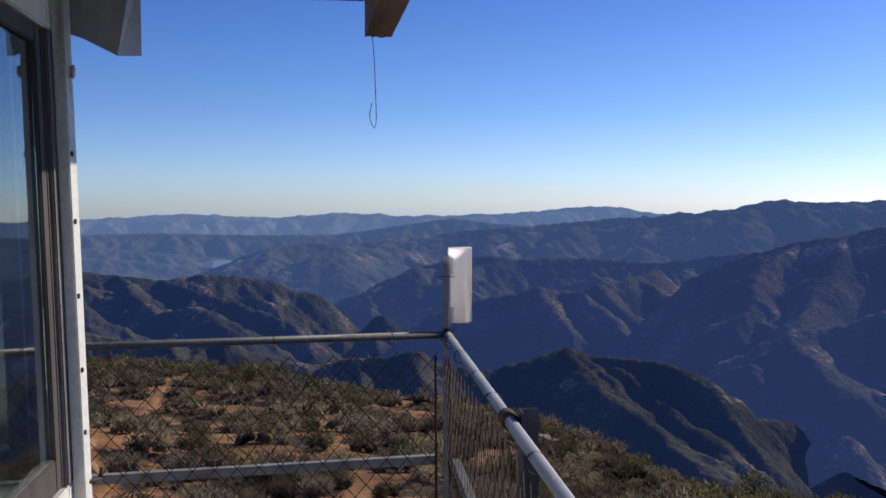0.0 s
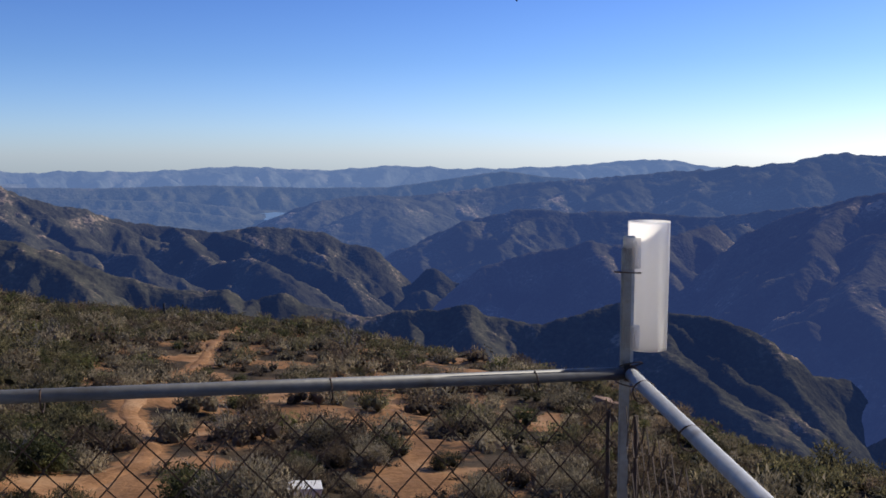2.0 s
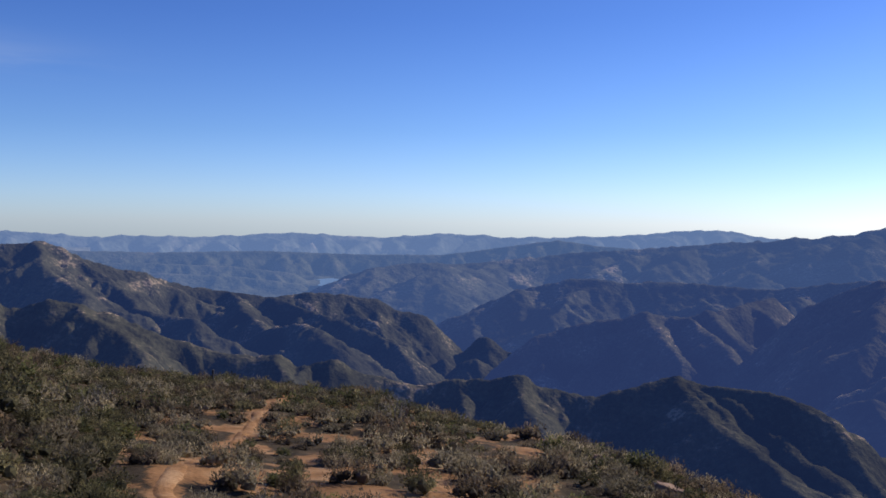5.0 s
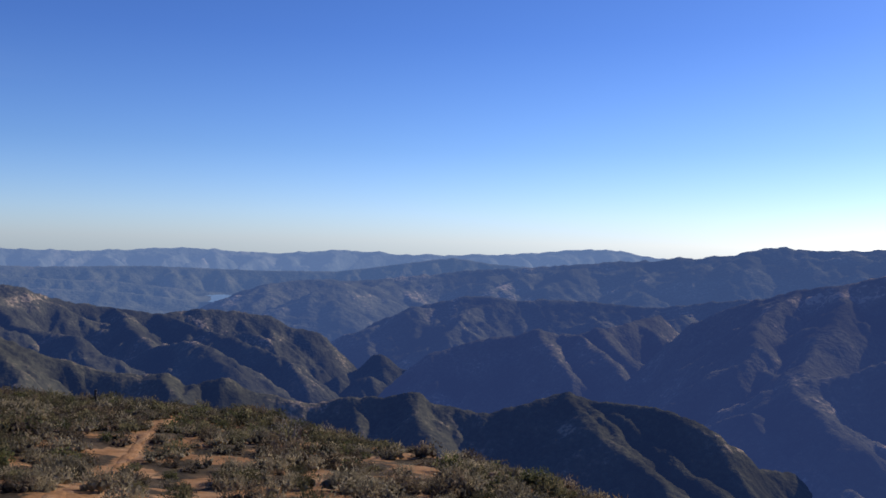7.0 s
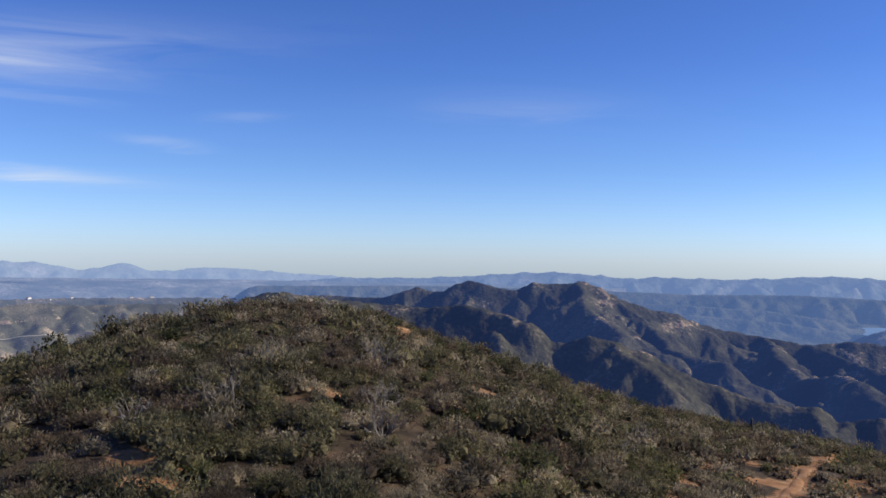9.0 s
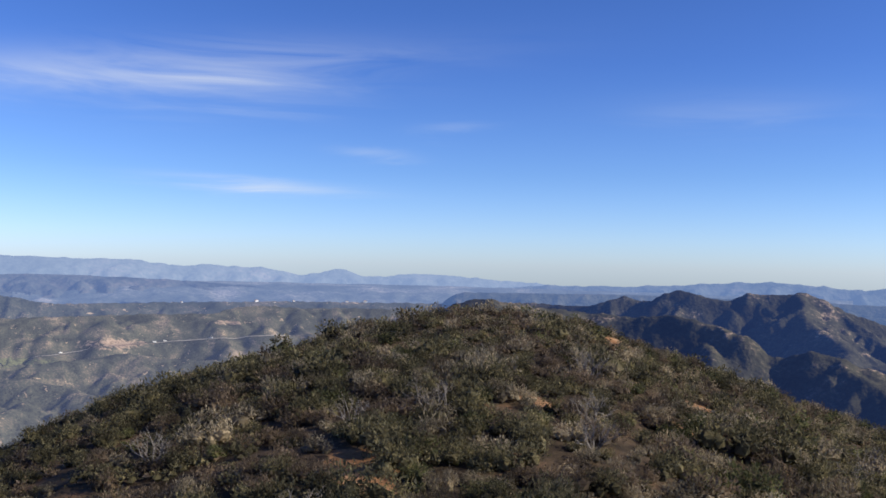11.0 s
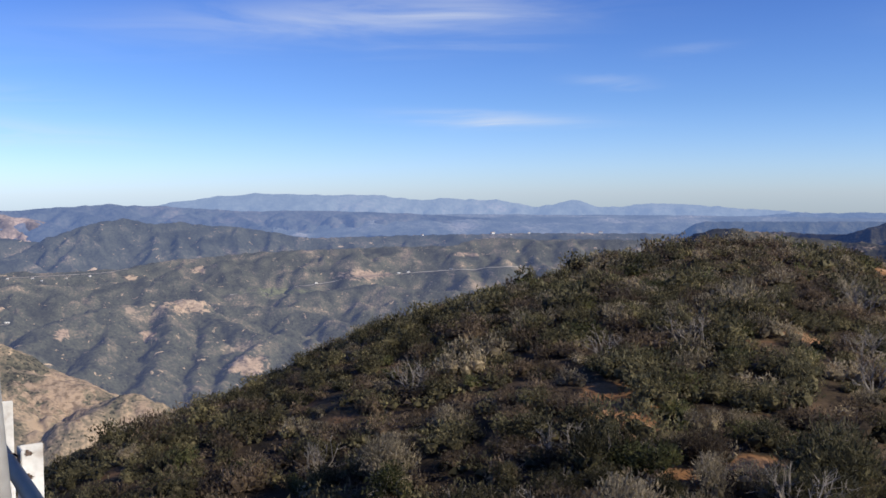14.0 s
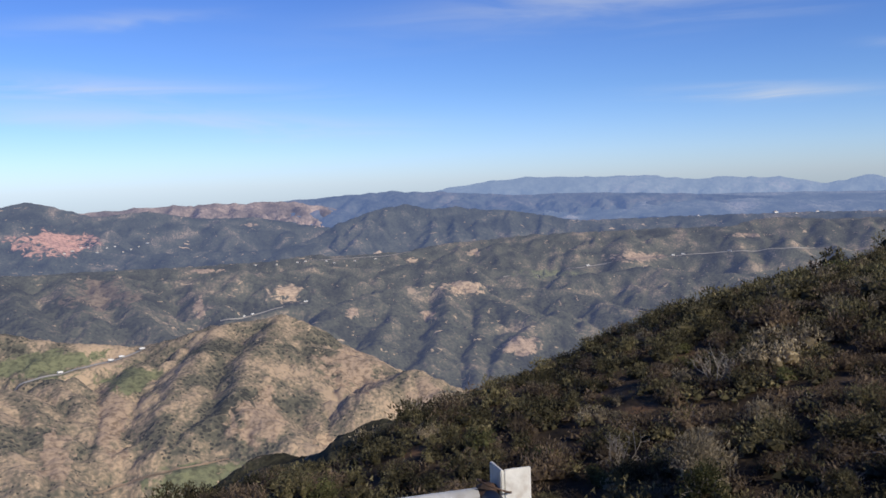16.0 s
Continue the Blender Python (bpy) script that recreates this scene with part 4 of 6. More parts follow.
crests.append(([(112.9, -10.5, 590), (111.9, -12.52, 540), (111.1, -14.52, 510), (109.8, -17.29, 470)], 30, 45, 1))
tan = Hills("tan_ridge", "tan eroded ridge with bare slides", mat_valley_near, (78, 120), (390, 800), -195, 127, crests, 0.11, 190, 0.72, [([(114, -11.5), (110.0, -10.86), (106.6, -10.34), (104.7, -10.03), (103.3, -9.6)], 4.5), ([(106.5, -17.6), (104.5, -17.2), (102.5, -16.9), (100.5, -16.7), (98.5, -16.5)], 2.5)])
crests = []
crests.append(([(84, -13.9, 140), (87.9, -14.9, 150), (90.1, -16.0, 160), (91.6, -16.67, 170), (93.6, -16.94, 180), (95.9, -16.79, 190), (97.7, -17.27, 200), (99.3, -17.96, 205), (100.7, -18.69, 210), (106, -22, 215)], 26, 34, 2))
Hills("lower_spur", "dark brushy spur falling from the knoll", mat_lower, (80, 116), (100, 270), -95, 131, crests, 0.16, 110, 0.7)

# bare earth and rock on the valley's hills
def bare(name, low, high, scale, haze_glow):
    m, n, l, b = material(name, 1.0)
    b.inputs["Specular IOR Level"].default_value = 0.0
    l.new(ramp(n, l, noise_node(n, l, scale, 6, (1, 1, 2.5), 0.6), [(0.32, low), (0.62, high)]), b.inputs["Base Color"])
    # emission paints in the haze that lies over far things
    b.inputs["Emission Color"].default_value, b.inputs["Emission Strength"].default_value = (*haze_glow, 1), 1.0
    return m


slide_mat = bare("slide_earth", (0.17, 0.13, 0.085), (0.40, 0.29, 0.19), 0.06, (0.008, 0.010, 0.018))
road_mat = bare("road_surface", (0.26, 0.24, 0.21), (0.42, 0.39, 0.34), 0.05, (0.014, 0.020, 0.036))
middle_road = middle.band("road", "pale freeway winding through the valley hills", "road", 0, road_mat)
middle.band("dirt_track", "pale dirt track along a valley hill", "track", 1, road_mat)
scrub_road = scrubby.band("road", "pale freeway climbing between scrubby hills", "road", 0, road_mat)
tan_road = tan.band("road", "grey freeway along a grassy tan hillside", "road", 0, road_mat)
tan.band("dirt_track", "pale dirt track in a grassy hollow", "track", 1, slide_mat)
water, qn, ql, qb = material("lake_water", 0.45)
qb.inputs["Base Color"].default_value = (0.05, 0.075, 0.10, 1)
# pale blue emission: light of the hazy sky painted into the water
qb.inputs["Emission Color"].default_value, qb.inputs["Emission Strength"].default_value = (0.10, 0.16, 0.29, 1), 1.0
qb.inputs["Specular IOR Level"].default_value = 0.05
relief(qn, ql, qb, noise_node(qn, ql, 0.08, 3), 0.1, 0.2)
s_, t_ = np.meshgrid(np.linspace(-1, 1, 30), np.linspace(0, 1, 16))
lx, ly = polar(13.7 - 0.5 * t_ + 0.25 * np.sin(t_ * 7) + s_ * (0.35 + 1.1 * t_ ** 0.8 + 0.15 * np.sin(t_ * 11 + s_)), 2430 + 300 * t_ + 20 * np.sin(s_ * 5))
tagged(grid_mesh("lake_water", lx, ly, 0 * lx - 168, water), "pale blue reservoir between distant ridges", "water", "", "structure")


# trucks and cars on the freeways, houses in the valley
def solid(name, x0, x1, y0, y1, z0, z1, mat, parent, slope=0.0):
    """A box whose top may be drawn in; a part."""
    bm = bmesh.new()
    bmesh.ops.create_cube(bm, size=1.0)
    for v in bm.verts:
        k = slope if v.co.z > 0 else 0.0
        v.co = ((x0 + x1) / 2 + v.co.x * (x1 - x0) * (1 - k), (y0 + y1) / 2 + v.co.y * (y1 - y0) * (1 - k), (z0 + z1) / 2 + v.co.z * (z1 - z0))
    bmesh.ops.bevel(bm, geom=list(bm.edges), offset=0.04 * min(x1 - x0, y1 - y0, z1 - z0), segments=1, affect="EDGES")
    me = bpy.data.meshes.new(name)
    bm.to_mesh(me)
    bm.free()
    me.materials.append(mat)
    ob = new(name, me)
    ob.parent = parent
    return ob


# trucks and houses carry the same painted-in haze as emission
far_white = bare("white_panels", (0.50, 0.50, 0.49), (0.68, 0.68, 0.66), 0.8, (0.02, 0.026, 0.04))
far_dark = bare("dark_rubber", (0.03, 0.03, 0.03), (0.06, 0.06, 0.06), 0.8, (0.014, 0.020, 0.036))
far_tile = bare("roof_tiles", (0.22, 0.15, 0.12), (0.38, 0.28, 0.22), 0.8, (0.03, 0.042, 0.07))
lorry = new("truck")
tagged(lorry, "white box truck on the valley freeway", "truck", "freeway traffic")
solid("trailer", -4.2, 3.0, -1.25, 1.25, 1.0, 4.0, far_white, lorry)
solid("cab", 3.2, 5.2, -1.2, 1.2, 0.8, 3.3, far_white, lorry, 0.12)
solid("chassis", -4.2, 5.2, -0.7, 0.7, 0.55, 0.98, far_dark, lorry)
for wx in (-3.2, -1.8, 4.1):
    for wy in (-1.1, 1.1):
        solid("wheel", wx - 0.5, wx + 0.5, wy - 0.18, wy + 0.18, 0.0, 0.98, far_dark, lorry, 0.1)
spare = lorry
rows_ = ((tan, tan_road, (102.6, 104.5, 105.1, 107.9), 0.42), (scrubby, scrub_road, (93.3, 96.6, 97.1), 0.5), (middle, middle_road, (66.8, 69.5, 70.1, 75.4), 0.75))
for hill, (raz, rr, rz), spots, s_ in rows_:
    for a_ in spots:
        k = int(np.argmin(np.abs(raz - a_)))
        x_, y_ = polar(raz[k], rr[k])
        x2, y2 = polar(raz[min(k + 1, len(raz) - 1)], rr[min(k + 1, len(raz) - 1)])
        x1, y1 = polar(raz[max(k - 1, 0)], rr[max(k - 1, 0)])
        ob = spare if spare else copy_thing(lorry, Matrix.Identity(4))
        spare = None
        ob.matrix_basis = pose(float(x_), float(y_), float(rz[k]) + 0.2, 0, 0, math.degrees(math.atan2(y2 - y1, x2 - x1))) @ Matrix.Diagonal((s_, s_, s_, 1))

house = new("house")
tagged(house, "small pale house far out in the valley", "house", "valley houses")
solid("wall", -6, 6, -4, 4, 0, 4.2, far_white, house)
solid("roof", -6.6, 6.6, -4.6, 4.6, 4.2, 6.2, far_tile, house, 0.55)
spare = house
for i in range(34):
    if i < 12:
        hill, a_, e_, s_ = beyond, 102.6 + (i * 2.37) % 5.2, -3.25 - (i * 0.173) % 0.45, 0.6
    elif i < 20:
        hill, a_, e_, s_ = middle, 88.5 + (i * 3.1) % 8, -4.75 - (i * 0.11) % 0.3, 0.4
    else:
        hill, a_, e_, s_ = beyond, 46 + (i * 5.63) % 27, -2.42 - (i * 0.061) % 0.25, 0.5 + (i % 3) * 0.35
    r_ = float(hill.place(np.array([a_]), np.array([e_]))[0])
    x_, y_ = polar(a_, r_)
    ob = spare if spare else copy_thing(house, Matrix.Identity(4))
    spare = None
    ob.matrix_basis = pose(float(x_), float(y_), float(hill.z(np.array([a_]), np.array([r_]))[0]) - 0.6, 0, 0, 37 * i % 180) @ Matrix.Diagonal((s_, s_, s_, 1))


# ---- trail, bare ground and rocks on the knoll ----
def dirt_strip(name, label, line, width, seed):
    p = path_points(line, 0.35)
    k = np.hanning(9) / np.hanning(9).sum()
    p = np.stack([np.convolve(np.pad(p[:, i], 4, mode="edge"), k, "valid") for i in (0, 1)], 1)
    d = np.gradient(p, axis=0)
    side = np.stack([-d[:, 1], d[:, 0]], 1) / np.linalg.norm(d, axis=1)[:, None]
    s = np.arange(len(p)) * 0.35
    across = np.linspace(-1, 1, 7)[:, None]
    left, right = width * (1 + 0.6 * fractal(s / 1.6, s * 0, 3, seed)), width * (1 + 0.6 * fractal(s / 1.6, s * 0 + 7, 3, seed + 1))
    w = np.where(across < 0, across * left, across * right)
    X, Y = p[:, 0] + side[:, 0] * w, p[:, 1] + side[:, 1] * w
    Z = knoll(X, Y) + 0.06 - 0.10 * np.abs(across) ** 3
    tagged(grid_mesh(name, X, Y, Z, dirt), label, "trail", "", "structure")
    return p


trail_p = dirt_strip("trail", "narrow orange dirt trail along the ridge", TRAIL, 0.40, 3)
wash_p = path_points(WASH, 0.35)

# ---- chaparral ----
def foliage(name, shades, through_light=0.5):
    """Leaf colours vary from bush to bush and from spray to spray."""
    m, n, l, b = material(name, 0.75)
    b.inputs["Specular IOR Level"].default_value = 0.25
    info, geo = n.new("ShaderNodeObjectInfo"), n.new("ShaderNodeNewGeometry")
    mix = n.new("ShaderNodeMath")
    mix.operation = "MULTIPLY_ADD"
    mix.inputs[1].default_value = 0.45
    l.new(info.outputs["Random"], mix.inputs[0])
    half = n.new("ShaderNodeMath")
    half.operation = "MULTIPLY"
    half.inputs[1].default_value = 0.55
    l.new(geo.outputs["Random Per Island"], half.inputs[0])
    l.new(half.outputs["Value"], mix.inputs[2])
    col = ramp(n, l, mix.outputs["Value"], [(k / (len(shades) - 1), c) for k, c in enumerate(shades)])
    drift = noise_node(n, l, 0.22, 3, space="Object")
    col = blend(n, l, 0.55, col, ramp(n, l, drift, [(0.35, (0.42, 0.42, 0.42)), (0.65, (1.05, 1.02, 0.95))]), "MULTIPLY")
    clumps = noise_node(n, l, 0.75, 2, space="Object")
    col = blend(n, l, 0.75, col, ramp(n, l, clumps, [(0.38, (0.36, 0.37, 0.37)), (0.50, (0.92, 0.92, 0.92)), (0.62, (1.85, 1.80, 1.68))]), "MULTIPLY")
    l.new(col, b.inputs["Base Color"])
    t, mixed = n.new("ShaderNodeBsdfTranslucent"), n.new("ShaderNodeMixShader")
    l.new(col, t.inputs["Color"])
    mixed.inputs["Fac"].default_value = through_light
    l.new(b.outputs["BSDF"], mixed.inputs[1])
    l.new(t.outputs["BSDF"], mixed.inputs[2])
    l.new(mixed.outputs["Shader"], n["Material Output"].inputs["Surface"])
    return m


KINDS = {
    "chamise": dict(mat=foliage("chamise_leaves", [(0.026, 0.026, 0.015), (0.056, 0.053, 0.030), (0.130, 0.117, 0.064), (0.260, 0.222, 0.122)]), label="dense dark olive-green chaparral shrub", upright=0.20, tall=0.85, slim=0.9),
    "scrub_oak": dict(mat=foliage("oak_leaves", [(0.028, 0.033, 0.015), (0.056, 0.064, 0.027), (0.115, 0.118, 0.050), (0.195, 0.185, 0.085)]), label="leafy bright green rounded chaparral shrub", upright=0.02, tall=0.95, slim=1.4),
    "sagebrush": dict(mat=foliage("sage_leaves", [(0.110, 0.093, 0.064), (0.215, 0.181, 0.124), (0.340, 0.285, 0.198), (0.470, 0.395, 0.282)]), label="pale grey-tan upright brittle shrub", upright=0.32, tall=0.8, slim=0.75),
    "buckwheat": dict(mat=foliage("dry_leaves", [(0.056, 0.043, 0.031), (0.100, 0.075, 0.052), (0.158, 0.118, 0.082), (0.240, 0.185, 0.138)]), label="dry reddish-brown twiggy shrub", upright=0.24, tall=0.62, slim=0.75),
}


def lump_faces(divisions):
    bm = bmesh.new()
    bmesh.ops.create_icosphere(bm, subdivisions=divisions, radius=1.0)
    out = np.array([[v.co[:] for v in f.verts] for f in bm.faces])
    bm.free()
    return out


OCTA = np.array([[(sx, 0, 0), (0, sy, 0), (0, 0, sz)] for sx in (-1, 1) for sy in (-1, 1) for sz in (-1, 1)], float)
LUMPS = {0: OCTA, 1: lump_faces(1), 2: lump_faces(2)}


def sprays(seed, count, length, width, upright, tall, fine=1):
    """One bush of radius about 1: leafy lobes on a dense twiggy heart. Corners of its small faces (n, 3, 3)."""
    g = np.random.default_rng(seed)
    lobes = int(g.integers(6, 10))
    ang, rad = g.uniform(0, 2 * np.pi, lobes) + np.arange(lobes) * 2.4, np.sqrt(g.uniform(0.0, 0.42, lobes))
    size = g.uniform(0.30, 0.46, lobes)
    centre = np.stack([np.cos(ang) * rad, np.sin(ang) * rad, (0.16 + (0.46 - 0.62 * rad ** 2) * g.uniform(0.55, 1.25, lobes)) * tall], 1)
    k = g.integers(0, lobes, count)
    d = g.normal(size=(count, 3))
    d[:, 2] = np.abs(d[:, 2]) * np.where(g.random(count) < 0.8, 1, -0.6)
    d /= np.linalg.norm(d, axis=1)[:, None]
    p = centre[k] + d * (size[k] * g.uniform(0.5, 1.12, count))[:, None]
    p[:, 2] = np.abs(p[:, 2])
    out = d * 0.6 + g.normal(scale=0.55, size=(count, 3))
    out[:, 2] += upright * 2.6
    out /= np.linalg.norm(out, axis=1)[:, None]
    side = np.cross(out, g.normal(size=(count, 3)))
    side /= np.linalg.norm(side, axis=1)[:, None] + 1e-6
    ln, wd = length * g.uniform(0.5, 1.4, count)[:, None], width * g.uniform(0.6, 1.4, count)[:, None]
    tip = p + out * ln
    leaves = np.stack([p - side * wd * 0.5 + out * ln * 0.3, p + side * wd * 0.5 + out * ln * 0.6, np.where((np.arange(count) % 2)[:, None] == 0, tip, p)], 1)
    heart = []
    for c, s in zip(centre, size):
        f = LUMPS[fine] * (1 + 0.22 * np.sin(LUMPS[fine] * 7.3 + c * 40).sum(-1, keepdims=True) / 1.7)
        heart.append(f * s * (0.54, 0.54, 0.5) + c * (0.9, 0.9, 0.8))
    heart = np.concatenate(heart)
    heart[..., 2] = np.abs(heart[..., 2])
    return np.concatenate([leaves, heart])


def blades_mesh(name, corners, mat):
    v = corners.reshape(-1, 3).astype(np.float32)
    n = len(v) // 3
    me = bpy.data.meshes.new(name)
    me.vertices.add(len(v))
    me.vertices.foreach_set("co", v.ravel())
    me.loops.add(n * 3)
    me.loops.foreach_set("vertex_index", np.arange(n * 3, dtype=np.int32))
    me.polygons.add(n)
    me.polygons.foreach_set("loop_start", np.arange(0, n * 3, 3, dtype=np.int32))
    me.update(calc_edges=True)
    me.materials.append(mat)
    return me


bark, bn, bl, bb = material("weathered_wood", 0.9)
bl.new(ramp(bn, bl, noise_node(bn, bl, 7, 4, (1, 1, 0.3)), [(0.3, (0.10, 0.08, 0.065)), (0.6, (0.20, 0.175, 0.15)), (0.8, (0.32, 0.295, 0.265))]), bb.inputs["Base Color"])


def branches(name, seed, stems, reach, levels, thick):
    """Bare tapering branches that fork."""
    g = np.random.default_rng(seed)
    verts, faces = [], []

    def limb(a, d, ln, w, level):
        d = d / np.linalg.norm(d)
        b = a + d * ln
        s = np.cross(d, (0.3, 0.5, 0.8))
        s /= np.linalg.norm(s)
        q = np.cross(d, s)
        at = len(verts)
        for c, ww in ((a, w), (b, w * 0.55)):
            verts.extend([tuple(c + ww * (s * math.cos(t) + q * math.sin(t))) for t in (0, 2.09, 4.19)])
        faces.extend([(at + i, at + (i + 1) % 3, at + 3 + (i + 1) % 3, at + 3 + i) for i in range(3)])
        if level > 0:
            for _ in range(g.integers(2, 4)):
                limb(a + d * ln * g.uniform(0.55, 1.0), d + g.normal(scale=0.55, size=3) + (0, 0, 0.12), ln * g.uniform(0.5, 0.8), w * 0.55, level - 1)

    for _ in range(stems):
        t = g.uniform(0, 2 * math.pi)
        limb(np.array((0.0, 0.0, -0.05)), np.array((math.cos(t) * 0.7, math.sin(t) * 0.7, g.uniform(0.5, 1.4))), reach * g.uniform(0.4, 0.6), thick, levels)
    me = bpy.data.meshes.new(name)
    me.from_pydata(verts, [], faces)
    me.materials.append(bark)
    return me


rng = np.random.default_rng(7)
keep_clear = [(trail_p, 0.78), (wash_p, 0.66)]


def scatter(r0, r1, az0, az1, spacing):
    """Random places on the knoll, no two much nearer than spacing."""
    n = int(2.1 * 0.5 * radians(az1 - az0) * (r1 * r1 - r0 * r0) / spacing ** 2)
    az, r = rng.uniform(az0, az1, n), np.sqrt(rng.uniform(r0 * r0, r1 * r1, n))
    r_brow = along(az, BROW_R)
    x, y = polar(az, r)
    ok = r < r_brow + 16
    for p, w in keep_clear:
        d = np.min(np.hypot(x[:, None] - p[None, ::2, 0], y[:, None] - p[None, ::2, 1]), 1)
        ok &= d > w * rng.uniform(0.7, 1.2, n)
    thin_out = (az < 26) & (az > -6) & (r < 62) & (fractal(x / 5, y / 5, 2, 31) > -0.08)
    ok &= ~(thin_out & (rng.random(n) < 0.8))
    for bx, by, bw in BARE:
        ok &= np.hypot((x - bx) / 1.3, y - by) > bw * rng.uniform(0.75, 1.15, n)
    x, y = x[ok], y[ok]
    cell, kept = {}, []
    for i in range(len(x)):
        c = (int(x[i] // spacing), int(y[i] // spacing))
        if any((x[i] - x[j]) ** 2 + (y[i] - y[j]) ** 2 < (0.57 * spacing) ** 2 for a in (-1, 0, 1) for b in (-1, 0, 1) for j in cell.get((c[0] + a, c[1] + b), ())):
            continue
        cell.setdefault(c, []).append(i)
        kept.append(i)
    return x[kept], y[kept]


def kind_at(x, y):
    """Which shrub grows where: patches of each, drier toward the steep end of the knoll."""
    az = np.degrees(np.arctan2(-(x - HUB[0]), y - HUB[1]))
    dry = np.clip((az - 62) / 22, 0, 1)
    drift = fractal(x / 9, y / 9, 2, 77)
    pick = rng.random(len(x)) + 0.22 * drift
    low = (az < 24) & (pick > 0.45)
    out = np.where(pick < 0.44 - 0.12 * dry, "chamise", np.where(pick < 0.53 - 0.15 * dry, "scrub_oak", np.where(pick < 0.76 - 0.10 * dry, "sagebrush", "buckwheat")))
    out = np.where(low & (rng.random(len(x)) < 0.35), "buckwheat", out)
    # dark chamise thickened along the brow to stand in for its shade
    brow = (az > 64) & (np.hypot(x - HUB[0], y - HUB[1]) > 0.78 * along(az, BROW_R))
    out = np.where(brow & (rng.random(len(x)) < 0.55), "chamise", out)
    return np.where((az < 24) & (az > -7) & (np.hypot(x, y) < 60) & (out == "chamise") & (rng.random(len(x)) < 0.75), "sagebrush", out)


def ring(r0, r1, spacing):
    x, y = scatter(r0, r1, -34, 112, spacing)
    size = spacing * rng.uniform(0.38, 0.86, len(x)) * np.where(rng.random(len(x)) < 0.16, 1.5, 1.0) * (1 + 0.25 * fractal(x / 6, y / 6, 2, 50))
    az = np.degrees(np.arctan2(-(x - HUB[0]), y - HUB[1]))
    size = size * (1 - 0.32 * np.clip((az - 64) / 12, 0, 1))       # lower growth on the windy end
    return x, y, knoll(x, y), size, kind_at(x, y)


# the nearest shrubs stand singly
x, y, z, size, kind = ring(8, 26, 1.22)
order = np.argsort(np.hypot(x - HUB[0], y - HUB[1]))
single, rest = order[:290], order[290:]
stock = {}
for key, k in KINDS.items():
    for v in range(3):
        seed = 100 + 10 * len(stock)
        stock[key, v] = (blades_mesh("crown", sprays(seed, 2400, 0.15, 0.038 * k["slim"], k["upright"], k["tall"], 1), k["mat"]), branches("stem", seed + 5, 5, 1.0 * k["tall"] + 0.2, 2, 0.028))
for i in single:
    crown, stem = stock[kind[i], int(rng.integers(0, 3))]
    k, s = KINDS[kind[i]], float(size[i])
    shrub = new(str(kind[i]))
    tagged(shrub, k["label"] + " on the knoll", "shrub", "chaparral shrubs")
    shrub.matrix_basis = Matrix.Translation((x[i], y[i], z[i] - 0.05)) @ pose(0, 0, 0, rng.uniform(-6, 6), rng.uniform(-6, 6), rng.uniform(0, 360)) @ Matrix.Diagonal((s, s, s * rng.uniform(0.85, 1.2), 1))
    new("crown", crown).parent = shrub
    new("stem", stem).parent = shrub

# all the others: one mass of each kind
masses = {key: [] for key in KINDS}


def add_mass(x, y, z, size, kind, count, length, width, fine=1):
    for key, k in KINDS.items():
        forms = [sprays(500 + v, count, length, width * (0.5 + 0.5 * k["slim"]), k["upright"], k["tall"], fine) for v in range(5)]
        mine = np.nonzero(kind == key)[0]
        form = rng.integers(0, 5, len(mine))
        for v in range(5):
            i = mine[form == v]
            if not len(i):
                continue
            t, s = rng.uniform(0, 2 * np.pi, len(i)), size[i]
            c, sn_ = (np.cos(t) * s)[:, None, None], (np.sin(t) * s)[:, None, None]
            f = forms[v][None]
            tall = (s * rng.uniform(0.75, 1.2, len(i)))[:, None, None]
            masses[key].append(np.stack([f[..., 0] * c - f[..., 1] * sn_ + x[i][:, None, None], f[..., 0] * sn_ + f[..., 1] * c + y[i][:, None, None],
                                         f[..., 2] * tall + z[i][:, None, None] - 0.05], -1).reshape(-1, 3, 3))


add_mass(x[rest], y[rest], z[rest], size[rest], kind[rest], 900, 0.17, 0.052)
fx, fy, fz, fs, fk = ring(8, 26, 0.8)                # low growth between the shrubs
add_mass(fx, fy, fz, fs * 0.62, np.where(rng.random(len(fx)) < 0.45, "buckwheat", np.where(rng.random(len(fx)) < 0.4, "sagebrush", fk)), 100, 0.26, 0.12, 0)
add_mass(*ring(26, 44, 1.18), 480, 0.20, 0.074)
add_mass(*ring(44, 100, 1.04), 150, 0.26, 0.115, 0)
wx_, wy_ = scatter(8, 62, 62, 112, 0.95)             # close brown brush on the windy end
add_mass(wx_, wy_, knoll(wx_, wy_), rng.uniform(0.35, 0.65, len(wx_)), np.where(rng.random(len(wx_)) < 0.5, "buckwheat", "chamise"), 110, 0.30, 0.10, 0)
for key, parts_ in masses.items():
    ob = new(key + "_scrub", blades_mesh(key + "_scrub", np.concatenate(parts_), KINDS[key]["mat"]))
    tagged(ob, KINDS[key]["label"] + "s covering the knoll", "shrubs", "", "stuff")

